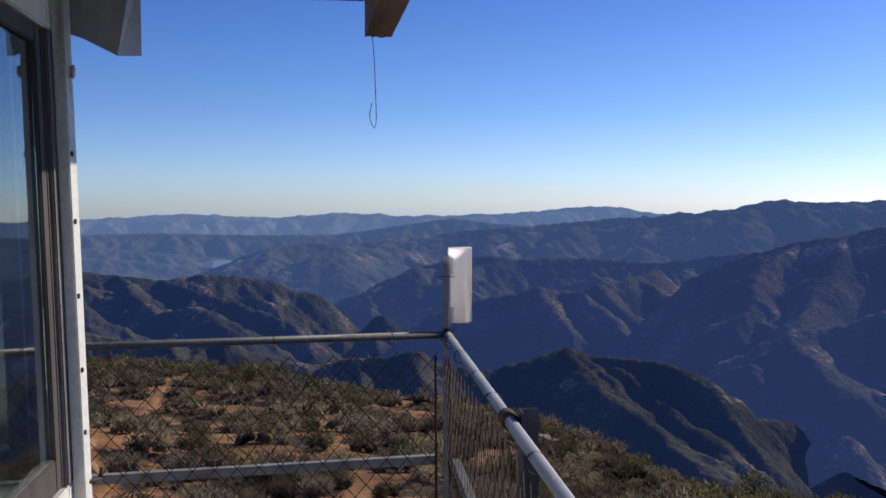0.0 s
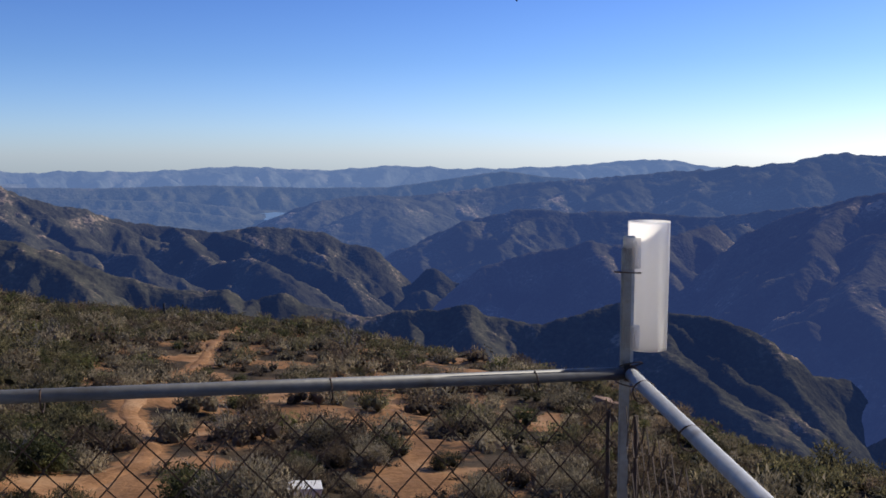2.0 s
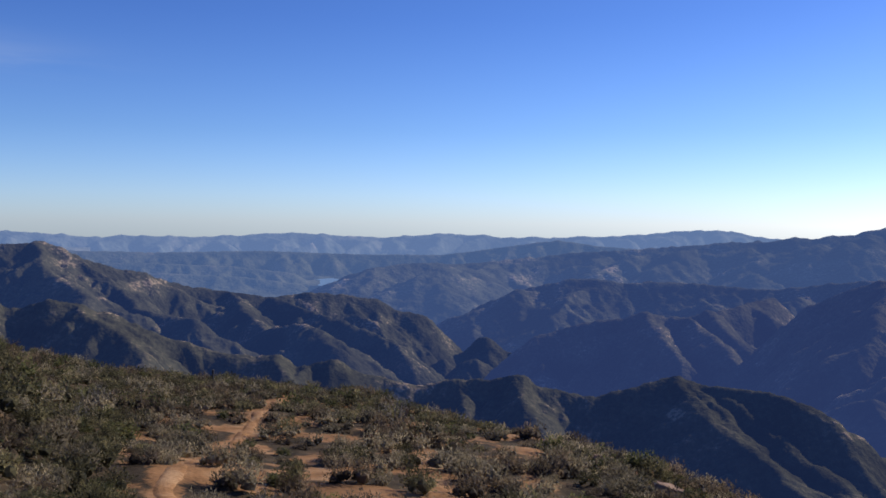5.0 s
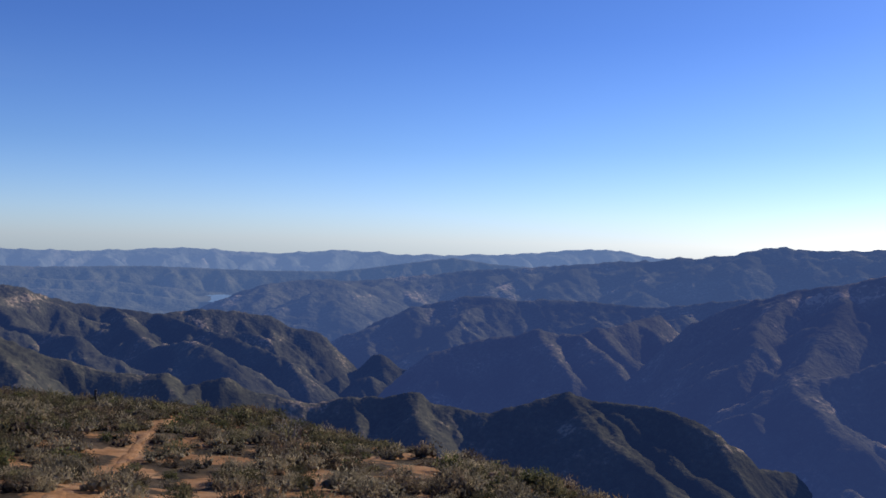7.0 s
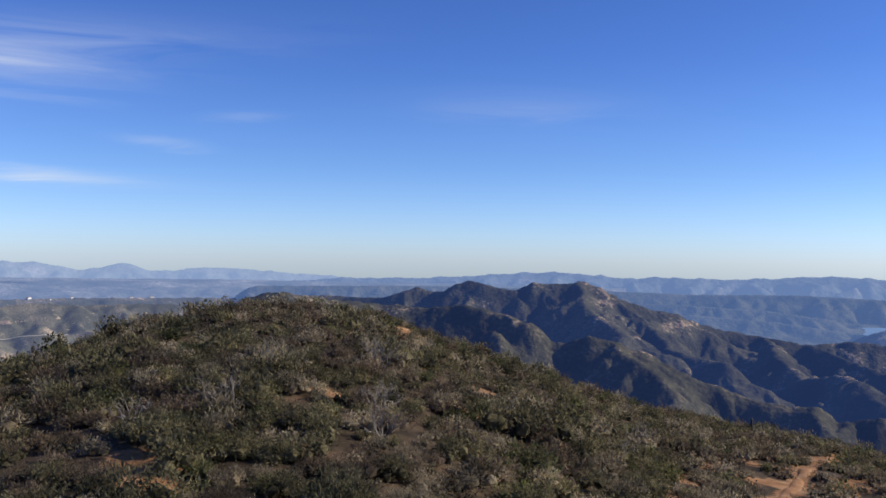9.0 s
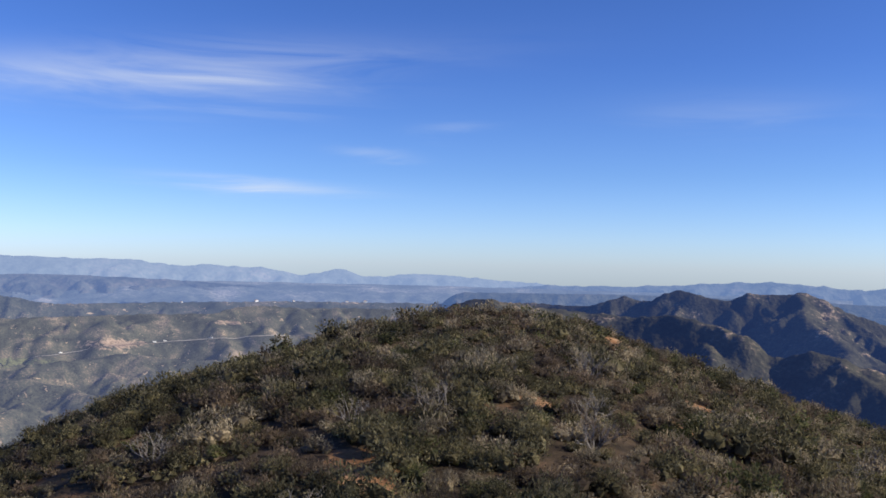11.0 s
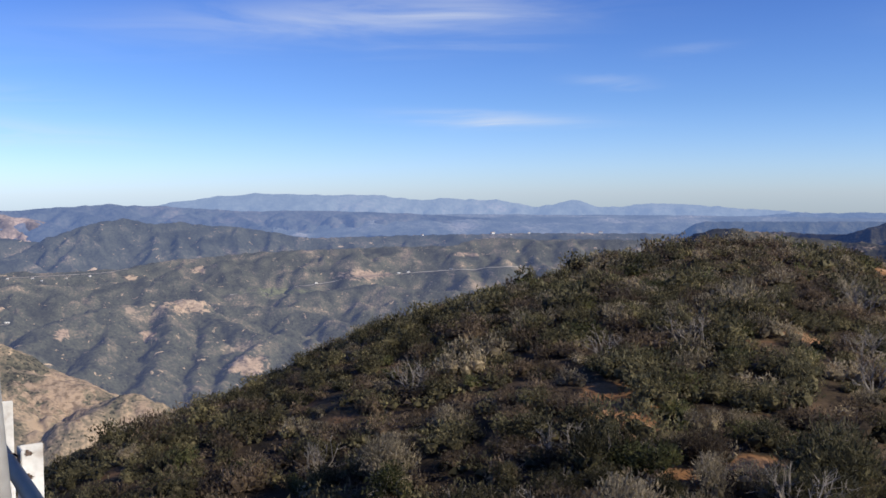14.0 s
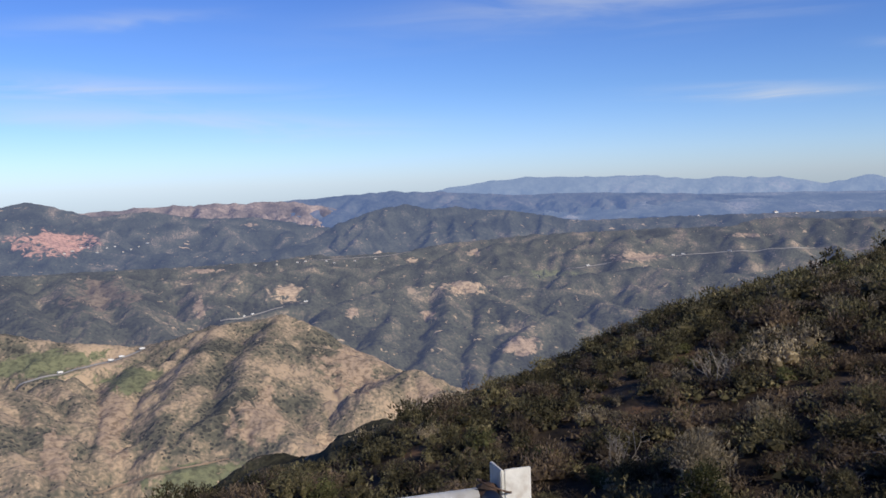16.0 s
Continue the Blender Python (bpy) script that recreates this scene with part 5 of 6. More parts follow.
# dead shrubs with bleached branches
snag = None
for bx, by, s, t in ((-23.1, 26.6, 1.3, 20), (-26.2, 18.8, 1.1, 80), (-25.9, 21.8, 1.4, 140), (-29.1, 32.9, 1.6, 200), (-14.1, 15.2, 1.2, 260), (-9.6, 58, 2.0, 30), (-19.1, 13.2, 1.0, 300),
                     (-24.0, 9.0, 1.0, 10), (-16.0, 11.0, 0.9, 120), (-20.5, 24, 1.2, 220), (-28, 13, 1.1, 70), (-25, 50, 1.8, 160), (-21, 40, 1.4, 250), (-8, 27, 1.0, 50)):
    at = Matrix.Translation((bx, by, float(knoll(np.array([bx]), np.array([by]))[0]))) @ pose(0, 0, 0, 0, 0, t)
    if snag is None:
        snag = new("dead_shrub", branches("dead_shrub", 9, 7, 1.3, 3, 0.035))
        tagged(snag, "dead shrub with bleached bare branches", "shrub", "dead shrubs")
        ob = snag
    else:
        ob = copy_thing(snag, Matrix.Identity(4))
    ob.matrix_basis = at @ Matrix.Diagonal((0.8 * s, 0.8 * s, 0.8 * s, 1))

# rocks on the brow
stone, kn, kl, kb = material("sandstone", 0.9)
kl.new(ramp(kn, kl, noise_node(kn, kl, 1.4, 6), [(0.3, (0.16, 0.09, 0.06)), (0.65, (0.33, 0.20, 0.13))]), kb.inputs["Base Color"])
for i, (bx, by, s) in enumerate(((4.8, 41.3, 0.55), (2.6, 48.4, 0.45), (-0.2, 54.6, 0.5), (5.6, 39.9, 0.3), (-5.0, 30.5, 0.15), (-5.6, 31.8, 0.12))):
    bm = bmesh.new()
    bmesh.ops.create_icosphere(bm, subdivisions=3, radius=1.0)
    for v in bm.verts:
        v.co = Vector([max(-0.72, min(0.72, c)) for c in v.co])
        v.co *= 1 + 0.5 * noise.noise(v.co * 1.3 + Vector((i * 7, 0, 0))) + 0.15 * noise.noise(v.co * 3.5)
        v.co = Vector((v.co.x * 1.5, v.co.y, v.co.z * 0.75)) * s
    me = bpy.data.meshes.new("boulder")
    bm.to_mesh(me)
    bm.free()
    me.materials.append(stone)
    ob = tagged(new("boulder", me), "weathered tan sandstone boulder among shrubs", "rock", "boulders")
    ob.matrix_basis = pose(bx, by, float(knoll(np.array([bx]), np.array([by]))[0]) + 0.2 * s, 0, 12, 40 * i)



# ---- the lookout ----
TURN = 8.5
SITE = pose(0.02, 3.98, 0, 0, 0, TURN)      # the railing's front corner, on the deck
LEFT, BACK, SKEW = -4.86, -6.4, 2.9             # the railing's other corner; how far back the deck runs; the front rail's turn against the cab
CX0, CX1, CY0, CY1 = -3.55, -1.242, -6.0, -1.365  # the cab's walls


def box(bm, x0, x1, y0, y1, z0, z1, bevel=0.0):
    made = bmesh.ops.create_cube(bm, size=1.0, matrix=Matrix.Translation(((x0 + x1) / 2, (y0 + y1) / 2, (z0 + z1) / 2)) @ Matrix.Diagonal((x1 - x0, y1 - y0, z1 - z0, 1)))
    if bevel:
        edges = list({e for v in made["verts"] for e in v.link_edges})
        bmesh.ops.bevel(bm, geom=edges, offset=bevel, segments=2, affect="EDGES")


def rod(bm, a, b, radius, sides=14):
    a, b = Vector(a), Vector(b)
    m = Matrix.Translation((a + b) / 2) @ (b - a).to_track_quat("Z", "Y").to_matrix().to_4x4()
    bmesh.ops.create_cone(bm, cap_ends=True, segments=sides, radius1=radius, radius2=radius, depth=(b - a).length, matrix=m)


def loop(bm, centre, axis, radius, wire, turns=20, sides=6):
    """A ring of wire round an axis."""
    q = Vector(axis).to_track_quat("Z", "Y")
    rings = []
    for i in range(turns):
        t = 2 * math.pi * i / turns
        out = q @ Vector((math.cos(t), math.sin(t), 0))
        up = q @ Vector((0, 0, 1))
        rings.append([bm.verts.new(Vector(centre) + out * (radius + wire * math.cos(s)) + up * wire * math.sin(s)) for s in (2 * math.pi * j / sides for j in range(sides))])
    for i in range(turns):
        a, b = rings[i], rings[(i + 1) % turns]
        for j in range(sides):
            bm.faces.new((a[j], b[j], b[(j + 1) % sides], a[(j + 1) % sides]))


def part(name, bm, mat, parent=None, label="", smooth=False):
    me = bpy.data.meshes.new(name)
    bmesh.ops.recalc_face_normals(bm, faces=bm.faces)
    bm.to_mesh(me)
    bm.free()
    me.materials.append(mat)
    if smooth:
        for p in me.polygons:
            p.use_smooth = len(p.vertices) == 4
    ob = new(name, me)
    if parent:
        ob.parent = parent
    if label:
        ob["label"] = label
    return ob


def boxed(name, mat, parent, x0, x1, y0, y1, z0, z1, bevel=0.004, label=""):
    bm = bmesh.new()
    box(bm, x0, x1, y0, y1, z0, z1, bevel)
    return part(name, bm, mat, parent, label)


def thing(name, label, category, m, group="", kind=""):
    ob = new(name)
    ob.matrix_world = m
    return tagged(ob, label, category, group, kind)


def worn(name, stops, scale, roughness, metal=0.0, bump=0.0, stretch=(1, 1, 1)):
    m, n, l, b = material(name, roughness, metal)
    f = noise_node(n, l, scale, 7, stretch, 0.4)
    fine = noise_node(n, l, scale * 9, 3)
    c = ramp(n, l, f, stops)
    l.new(blend(n, l, 0.35, c, ramp(n, l, fine, [(0.35, (0.6, 0.58, 0.55)), (0.6, (1, 1, 1))]), "MULTIPLY"), b.inputs["Base Color"])
    if bump:
        relief(n, l, b, fine, 0.5, bump)
    return m


# same galvanised pipe twice: shade painted into the front rail, sun into the sides
shaded_pipe_mat = worn("shaded_galvanised_pipe", [(0.28, (0.055, 0.048, 0.042)), (0.38, (0.085, 0.088, 0.098)), (0.7, (0.13, 0.135, 0.148))], 5, 0.55, 0.1, 0.002)
sunlit_pipe_mat = worn("sunlit_galvanised_pipe", [(0.28, (0.20, 0.18, 0.16)), (0.38, (0.34, 0.345, 0.36)), (0.7, (0.48, 0.48, 0.49))], 5, 0.5, 0.1, 0.002)
iron_mat = worn("painted_iron", [(0.25, (0.30, 0.22, 0.17)), (0.36, (0.55, 0.54, 0.52)), (0.7, (0.74, 0.73, 0.71))], 7, 0.6, 0.0, 0.002)
dull_mat = worn("grey_iron", [(0.3, (0.07, 0.06, 0.056)), (0.7, (0.15, 0.15, 0.16))], 9, 0.6, 0.3, 0.002)
rust_mat = worn("rusty_wire", [(0.3, (0.035, 0.024, 0.020)), (0.6, (0.085, 0.048, 0.034)), (0.8, (0.16, 0.12, 0.10))], 30, 0.8, 0.2)
bar_mat = worn("grey_painted_bar", [(0.3, (0.22, 0.20, 0.18)), (0.7, (0.38, 0.37, 0.36))], 8, 0.6, 0.0, 0.002)
white_mat = worn("white_paint", [(0.24, (0.40, 0.36, 0.31)), (0.36, (0.74, 0.72, 0.68)), (0.7, (0.82, 0.81, 0.78))], 6, 0.6, 0.0, 0.003, (1, 1, 0.3))
jamb_mat = worn("weathered_jamb", [(0.3, (0.10, 0.085, 0.09)), (0.55, (0.17, 0.15, 0.16)), (0.75, (0.24, 0.22, 0.23))], 9, 0.75, 0.0, 0.003, (1, 1, 0.25))
frame_mat = worn("dark_window_wood", [(0.3, (0.035, 0.028, 0.026)), (0.7, (0.085, 0.072, 0.07))], 8, 0.7, 0.0, 0.002, (1, 1, 0.2))
beam_mat = worn("weathered_beam", [(0.3, (0.14, 0.09, 0.07)), (0.55, (0.30, 0.21, 0.165)), (0.75, (0.40, 0.33, 0.28))], 5, 0.8, 0.0, 0.006, (2, 0.3, 2))
metal_mat = worn("grey_sheet_metal", [(0.3, (0.34, 0.35, 0.38)), (0.7, (0.50, 0.51, 0.54))], 3, 0.5, 0.2, 0.001)
plank_mat = worn("deck_wood", [(0.3, (0.14, 0.12, 0.10)), (0.7, (0.30, 0.27, 0.24))], 4, 0.85, 0.0, 0.004, (6, 0.4, 1))
pole_mat = worn("white_pipe", [(0.25, (0.22, 0.19, 0.165)), (0.36, (0.30, 0.29, 0.275)), (0.7, (0.38, 0.37, 0.355))], 4, 0.42, 0.3, 0.001, (1, 1, 0.3))
room_mat = worn("room_paint", [(0.3, (0.20, 0.20, 0.19)), (0.7, (0.32, 0.31, 0.29))], 2, 0.8)
glass_mat, vn, vl, vb = material("window_glass", 0.02)
vb.inputs["Transmission Weight"].default_value, vb.inputs["IOR"].default_value = 1.0, 1.6
vb.inputs["Base Color"].default_value = (0.70, 0.88, 0.90, 1)
plastic_mat, on_, ol, ob_ = material("milky_plastic", 0.35)
milk = ramp(on_, ol, noise_node(on_, ol, 11, 5, (1, 1, 0.5)), [(0.3, (0.93, 0.90, 0.87)), (0.7, (0.98, 0.97, 0.96))])
ol.new(milk, ob_.inputs["Base Color"])
veil_s, cast = on_.new("ShaderNodeBsdfTranslucent"), on_.new("ShaderNodeMixShader")
ol.new(milk, veil_s.inputs["Color"])
cast.inputs["Fac"].default_value = 0.9
ol.new(ob_.outputs["BSDF"], cast.inputs[1])
ol.new(veil_s.outputs["BSDF"], cast.inputs[2])
clear_s, milky = on_.new("ShaderNodeBsdfTransparent"), on_.new("ShaderNodeMixShader")
milky.inputs["Fac"].default_value = 0.32
ol.new(cast.outputs["Shader"], milky.inputs[1])
ol.new(clear_s.outputs["BSDF"], milky.inputs[2])
ol.new(milky.outputs["Shader"], on_["Material Output"].inputs["Surface"])

# deck on legs
deck = thing("deck", "weathered grey wooden deck round the cab", "deck", SITE, "", "structure")
bm = bmesh.new()
box(bm, -0.09, 0.09, BACK, 0.02, -0.045, 0.0, 0.006)
plank = part("plank", bm, plank_mat, deck)
for i in range(25):
    ob = plank if i == 0 else new("plank", plank.data)
    ob.parent = deck
    ob.location = (LEFT + 0.04 + 0.196 * i, 0, 0)
for y in (BACK + 0.3, -3.2, -0.25):
    boxed("joist", plank_mat, deck, LEFT - 0.05, 0.08, y - 0.06, y + 0.06, -0.26, -0.048)
for x in (LEFT + 0.3, -0.3):
    for y in (BACK + 0.3, -0.25):
        boxed("leg", plank_mat, deck, x - 0.1, x + 0.1, y - 0.1, y + 0.1, -5.4, -0.262)

# railing: pipe on angle-iron posts, flat-topped middle bars, rusty chain link
rails = thing("railing", "galvanised pipe railing with rusty chain-link mesh", "railing", SITE)


def swing(ob):
    """Turn a part of the front or far railing about the first corner."""
    ob.rotation_euler = (0, 0, radians(SKEW))
    return ob


def swing_side(ob):
    """Turn a part of the side railing about the first corner."""
    ob.rotation_euler = (0, 0, radians(-2.8))
    return ob


RUNS = (((0, 0), (LEFT, 0)), ((0, 0), (0, BACK)), ((LEFT, 0), (LEFT, BACK)))
for (ax, ay), (bx, by) in RUNS:
    bm = bmesh.new()
    rod(bm, (ax, ay, 1.08), (bx, by, 1.08), 0.0165, 18)
    ob = part("top_rail", bm, shaded_pipe_mat if ay == by else sunlit_pipe_mat, rails, smooth=True)
    (swing if bx < 0 else swing_side)(ob)
    if ay == by:
        swing(boxed("middle_bar", bar_mat, rails, bx + 0.05, ax - 0.05, 0.008, 0.05, 0.495, 0.534))
    else:
        s = 1 if ax == 0 else -1
        x0, x1 = sorted((ax + s * 0.008, ax + s * 0.05))
        ob = boxed("middle_bar", bar_mat, rails, x0, x1, by, ay - 0.05, 0.495, 0.534)
        (swing if ax < 0 else swing_side)(ob)


def angle_post(x, y, dx, dy, top, mat, leg=0.055):
    """An angle-iron post with flanges along x and y from its heel."""
    bm = bmesh.new()
    x0, x1 = sorted((x, x + dx * leg))
    y0, y1 = sorted((y, y + dy * leg))
    box(bm, x0, x1, min(y, y + dy * 0.006), max(y, y + dy * 0.006), -0.02, top, 0.0015)
    box(bm, min(x, x + dx * 0.006), max(x, x + dx * 0.006), y0 + (0.0065 if dy > 0 else 0), y1 - (0.0065 if dy < 0 else 0), -0.02, top, 0.0015)
    ob = part("post", bm, mat, rails)
    return swing(ob) if x < -0.1 else swing_side(ob) if y < -0.1 else ob


angle_post(-0.016, 0.018, 1, 1, 1.40, bar_mat, 0.022)
angle_post(-1.665, 0.022, 1, 1, 1.115, dull_mat)
angle_post(-4.45, 0.022, 1, 1, 1.105, iron_mat)
for z in (1.03, 1.085):                                # rusty slots in its flange
    swing(boxed("slot", rust_mat, rails, -4.445, -4.4425, 0.036, 0.056, z - 0.005, z + 0.004))
    swing(boxed("slot", rust_mat, rails, -4.445, -4.4425, 0.040, 0.047, z + 0.0045, z + 0.009))
angle_post(LEFT + 0.02, 0.019, -1, 1, 1.128, iron_mat)
angle_post(LEFT - 0.03, 0.0, 1, -1, 1.035, iron_mat)
angle_post(0.022, -1.60, 1, -1, 1.115, dull_mat)
angle_post(0.022, -3.3, 1, -1, 1.115, dull_mat)
angle_post(0.022, -5.0, 1, -1, 1.115, dull_mat)
angle_post(LEFT - 0.022, -1.7, -1, -1, 1.115, iron_mat)
angle_post(LEFT - 0.022, -3.4, -1, -1, 1.115, iron_mat)
for x, y in ((-0.055, 0.0), (LEFT + 0.05, 0.0), (0.0, -0.06), (LEFT, -0.06)):
    bm = bmesh.new()
    rod(bm, (x, y, 0.02), (x, y, 0.985), 0.006, 8)
    ob = part("tension_bar", bm, rust_mat, rails, smooth=True)
    if x < -0.01:
        swing(ob)
for x in (0.0, LEFT):
    bm = bmesh.new()
    bmesh.ops.create_icosphere(bm, subdivisions=3, radius=0.024, matrix=Matrix.Translation((x, 0, 1.08)))
    for v in bm.verts:
        v.co += Vector((0.004, 0.004, 0.005)) * noise.noise(v.co * 60)
    swing(part("corner_joint", bm, rust_mat, rails, smooth=True))
    bm = bmesh.new()
    for k in range(4):
        loop(bm, (x - 0.004 + 0.01 * (k % 2), 0.012, 1.05 + 0.016 * k), (0.2 - 0.1 * k, 0.15 * k, 1), 0.03, 0.0018, 22)
    swing(part("wire_wrap", bm, rust_mat, rails, smooth=True))
for x in (-0.25, -0.76, -1.43, -2.1, -2.75, -3.4, -3.95, -4.43):
    bm = bmesh.new()
    loop(bm, (x, 0, 1.068), (1, 0.12, 0.05), 0.027, 0.0022)
    swing(part("wire_tie", bm, rust_mat, rails, smooth=True))
for x, ys in ((0.0, (-0.14, -0.5, -0.95, -1.3, -1.95, -2.3, -2.8, -3.6)), (LEFT, (-0.3, -0.9, -1.5, -2.2))):
    for y in ys:
        bm = bmesh.new()
        loop(bm, (x, y, 1.068), (0.1, 1, 0.05), 0.027, 0.0022)
        ob = part("wire_tie", bm, rust_mat, rails, smooth=True)
        (swing if x < 0 else swing_side)(ob)
bm = bmesh.new()
rod(bm, (0, -1.54, 1.08), (0, -1.61, 1.08), 0.024, 18)
swing_side(part("collar", bm, rust_mat, rails, smooth=True))


def chain_link(length, origin, direction, outward, seed):
    """Woven wire: each strand zigzags down, hooking its neighbours."""
    g = np.random.default_rng(seed)
    half, tall, top = 0.046, 0.052, 1.005
    strands, rows = int(length / half), 19
    verts, faces = [], []
    for i in range(strands):
        pts = []
        for k in range(rows + 1):
            s = (i + ((k + i) % 2)) * half
            sag = 0.012 * math.sin(s * 2.1 + k * 0.3) + g.normal(scale=0.0018)
            depth = 0.014 + 0.010 * math.sin(s * 1.7 + k * 0.21 + seed) + (0.003 if (k + i) % 2 else -0.003)
            w = Vector(direction) * (s + g.normal(scale=0.0016)) + Vector(outward) * depth
            pts.append(Vector(origin) + w + Vector((0, 0, top - k * tall + 0.35 * sag)))
        for k in range(rows):
            a, b = pts[k], pts[k + 1]
            d = (b - a).normalized()
            n1 = d.cross(Vector(outward)).normalized()
            n2 = Vector(outward)
            at = len(verts)
            for c in (a - d * 0.002, b + d * 0.002):
                verts.extend([tuple(c + 0.0022 * (n1 * math.cos(t) + n2 * math.sin(t))) for t in (0.5, 2.6, 4.7)])
            faces.extend([(at + j, at + (j + 1) % 3, at + 3 + (j + 1) % 3, at + 3 + j) for j in range(3)])
    me = bpy.data.meshes.new("chain_link")
    me.from_pydata(verts, [], faces)
    me.materials.append(rust_mat)
    ob = tagged(new("chain_link", me), "sagging rusty chain-link wire", "", "", "stuff")
    ob.parent = rails
    return ob


swing(chain_link(-LEFT - 0.1, (-0.05, 0, 0), (-1, 0, 0), (0, -1, 0), 1))
swing_side(chain_link(-BACK - 0.1, (0, -0.05, 0), (0, -1, 0), (-1, 0, 0), 2))
swing(chain_link(-BACK - 0.1, (LEFT, -0.05, 0), (0, -1, 0), (1, 0, 0), 3))

# rain gauge wired to the corner post
gauge = thing("rain_gauge", "milky translucent plastic rain gauge wired to a post", "rain gauge", SITE)
bm = bmesh.new()
GX, GY, GR, GZ0, GZ1 = 0.07, 0.082, 0.053, 1.125, 1.462
sides, walls = 40, []
for rad, z in ((GR - 0.004, GZ0 + 0.006), (GR - 0.003, GZ1), (GR + 0.0015, GZ1 + 0.001), (GR + 0.001, GZ1 - 0.008), (GR - 0.001, GZ0)):
    walls.append([bm.verts.new((GX + rad * math.cos(2 * math.pi * i / sides), GY + rad * math.sin(2 * math.pi * i / sides), z)) for i in range(sides)])
for a, b in zip(walls, walls[1:]):
    for i in range(sides):
        bm.faces.new((a[i], a[(i + 1) % sides], b[(i + 1) % sides], b[i]))
bm.faces.new(walls[0])
bm.faces.new(walls[-1])
part("tube", bm, plastic_mat, gauge, smooth=True)
for z0, z1 in ((1.135, 1.20), (1.345, 1.425)):
    bm = bmesh.new()
    box(bm, -0.012, 0.030, 0.018, 0.0275, z0, z1, 0.002)
    for k in range(3):
        box(bm, 0.008 + 0.007 * k, 0.011 + 0.007 * k, 0.013, 0.0178, z0 + 0.006, z1 - 0.006, 0.001)
    part("clip", bm, plastic_mat, gauge)
boxed("bracket", iron_mat, gauge, -0.014, 0.018, 0.03, 0.036, 1.10, 1.43, 0.002)
bm = bmesh.new()
loop(bm, (0.0, 0.035, 1.335), (0.05, 0.1, 1), 0.034, 0.0018)
part("wire", bm, rust_mat, gauge, smooth=True)

# cab: lower walls, sill, corner posts, windows all round, header
cab = thing("lookout_cab", "white wooden fire lookout cab with large windows", "building", SITE)
SILL, HEAD, TOP = 0.92, 2.12, 2.5
for x0, x1, y0, y1 in ((CX0, CX1, CY1 - 0.1, CY1), (CX0, CX1, CY0, CY0 + 0.1), (CX0, CX0 + 0.1, CY0 + 0.1, CY1 - 0.1), (CX1 - 0.1, CX1, CY0 + 0.1, CY1 - 0.1)):
    boxed("wall", white_mat, cab, x0, x1, y0, y1, 0, SILL - 0.002)
    boxed("header", white_mat, cab, x0, x1, y0, y1, HEAD, TOP)
for x in (CX0, CX1 - 0.1):
    for y in (CY0, CY1 - 0.1):
        boxed("corner_post", jamb_mat, cab, x, x + 0.1, y, y + 0.1, SILL, HEAD - 0.002)
boxed("floor", plank_mat, cab, CX0 + 0.1, CX1 - 0.1, CY0 + 0.1, CY1 - 0.1, 0.002, 0.03, 0)
boxed("ceiling", room_mat, cab, CX0 + 0.1, CX1 - 0.1, CY0 + 0.1, CY1 - 0.1, TOP - 0.04, TOP - 0.01, 0)
boxed("corner_strip", white_mat, cab, CX1 + 0.001, CX1 + 0.032, CY1 - 0.062, CY1 + 0.012, SILL - 0.1, HEAD + 0.1, 0.003, "white corner strip with rusty screws")


def window(parent, x, y0, y1, out):
    """A dark wooden sash in a wall that faces along x, with its pane and a middle bar."""
    w = new("window")
    w.parent = parent
    s = 0.046
    xs = sorted((x - out * 0.05, x - out * 0.012))
    z0, z1 = SILL + 0.002, HEAD - 0.002
    for a in ((*xs, y0, y0 + s, z0, z1), (*xs, y1 - s, y1, z0, z1), (*xs, y0 + s, y1 - s, z0, z0 + 0.09), (*xs, y0 + s, y1 - s, z1 - s, z1)):
        boxed("sash", frame_mat, w, *a)
    ob = boxed("pane", glass_mat, w, x - out * 0.026 - 0.002, x - out * 0.026 + 0.002, y0 + s, y1 - s, z0 + 0.09, z1 - s, 0)
    ob.visible_shadow = False
    return w


def window_across(parent, y, x0, x1, out):
    w = new("window")
    w.parent = parent
    s = 0.055
    ys = sorted((y - out * 0.07, y - out * 0.012))
    z0, z1 = SILL + 0.002, HEAD - 0.002
    for a in ((x0, x0 + s, *ys, z0, z1), (x1 - s, x1, *ys, z0, z1), (x0 + s, x1 - s, *ys, z0, z0 + 0.09), (x0 + s, x1 - s, *ys, z1 - s, z1)):
        boxed("sash", frame_mat, w, *a)
    ob = boxed("pane", glass_mat, w, x0 + s, x1 - s, y - out * 0.042 - 0.002, y - out * 0.042 + 0.002, z0 + 0.09, z1 - s, 0)
    ob.visible_shadow = False
    return w


edges = [CY0 + 0.1, -4.6, -3.15, CY1 - 0.118]
for x0, x1 in ((CX0 + 0.012, CX0 + 0.088), (CX1 - 0.088, CX1 - 0.012)):
    boxed("jamb", frame_mat, cab, x0, x1, CY1 - 0.118, CY1 - 0.102, SILL + 0.002, HEAD - 0.002)
for y0, y1 in zip(edges, edges[1:]):
    window(cab, CX1, y0, y1 - 0.002, 1)
    window(cab, CX0, y0, y1 - 0.002, -1)
for x0, x1 in ((CX0 + 0.102, -2.376), (-2.374, CX1 - 0.102)):
    window_across(cab, CY1, x0, x1, 1)
    window_across(cab, CY0, x0, x1, -1)
boxed("sill", white_mat, cab, CX1 + 0.002, CX1 + 0.12, CY0, CY1 - 0.16, SILL - 0.075, SILL - 0.02, 0.008, "cracked white painted window sill")
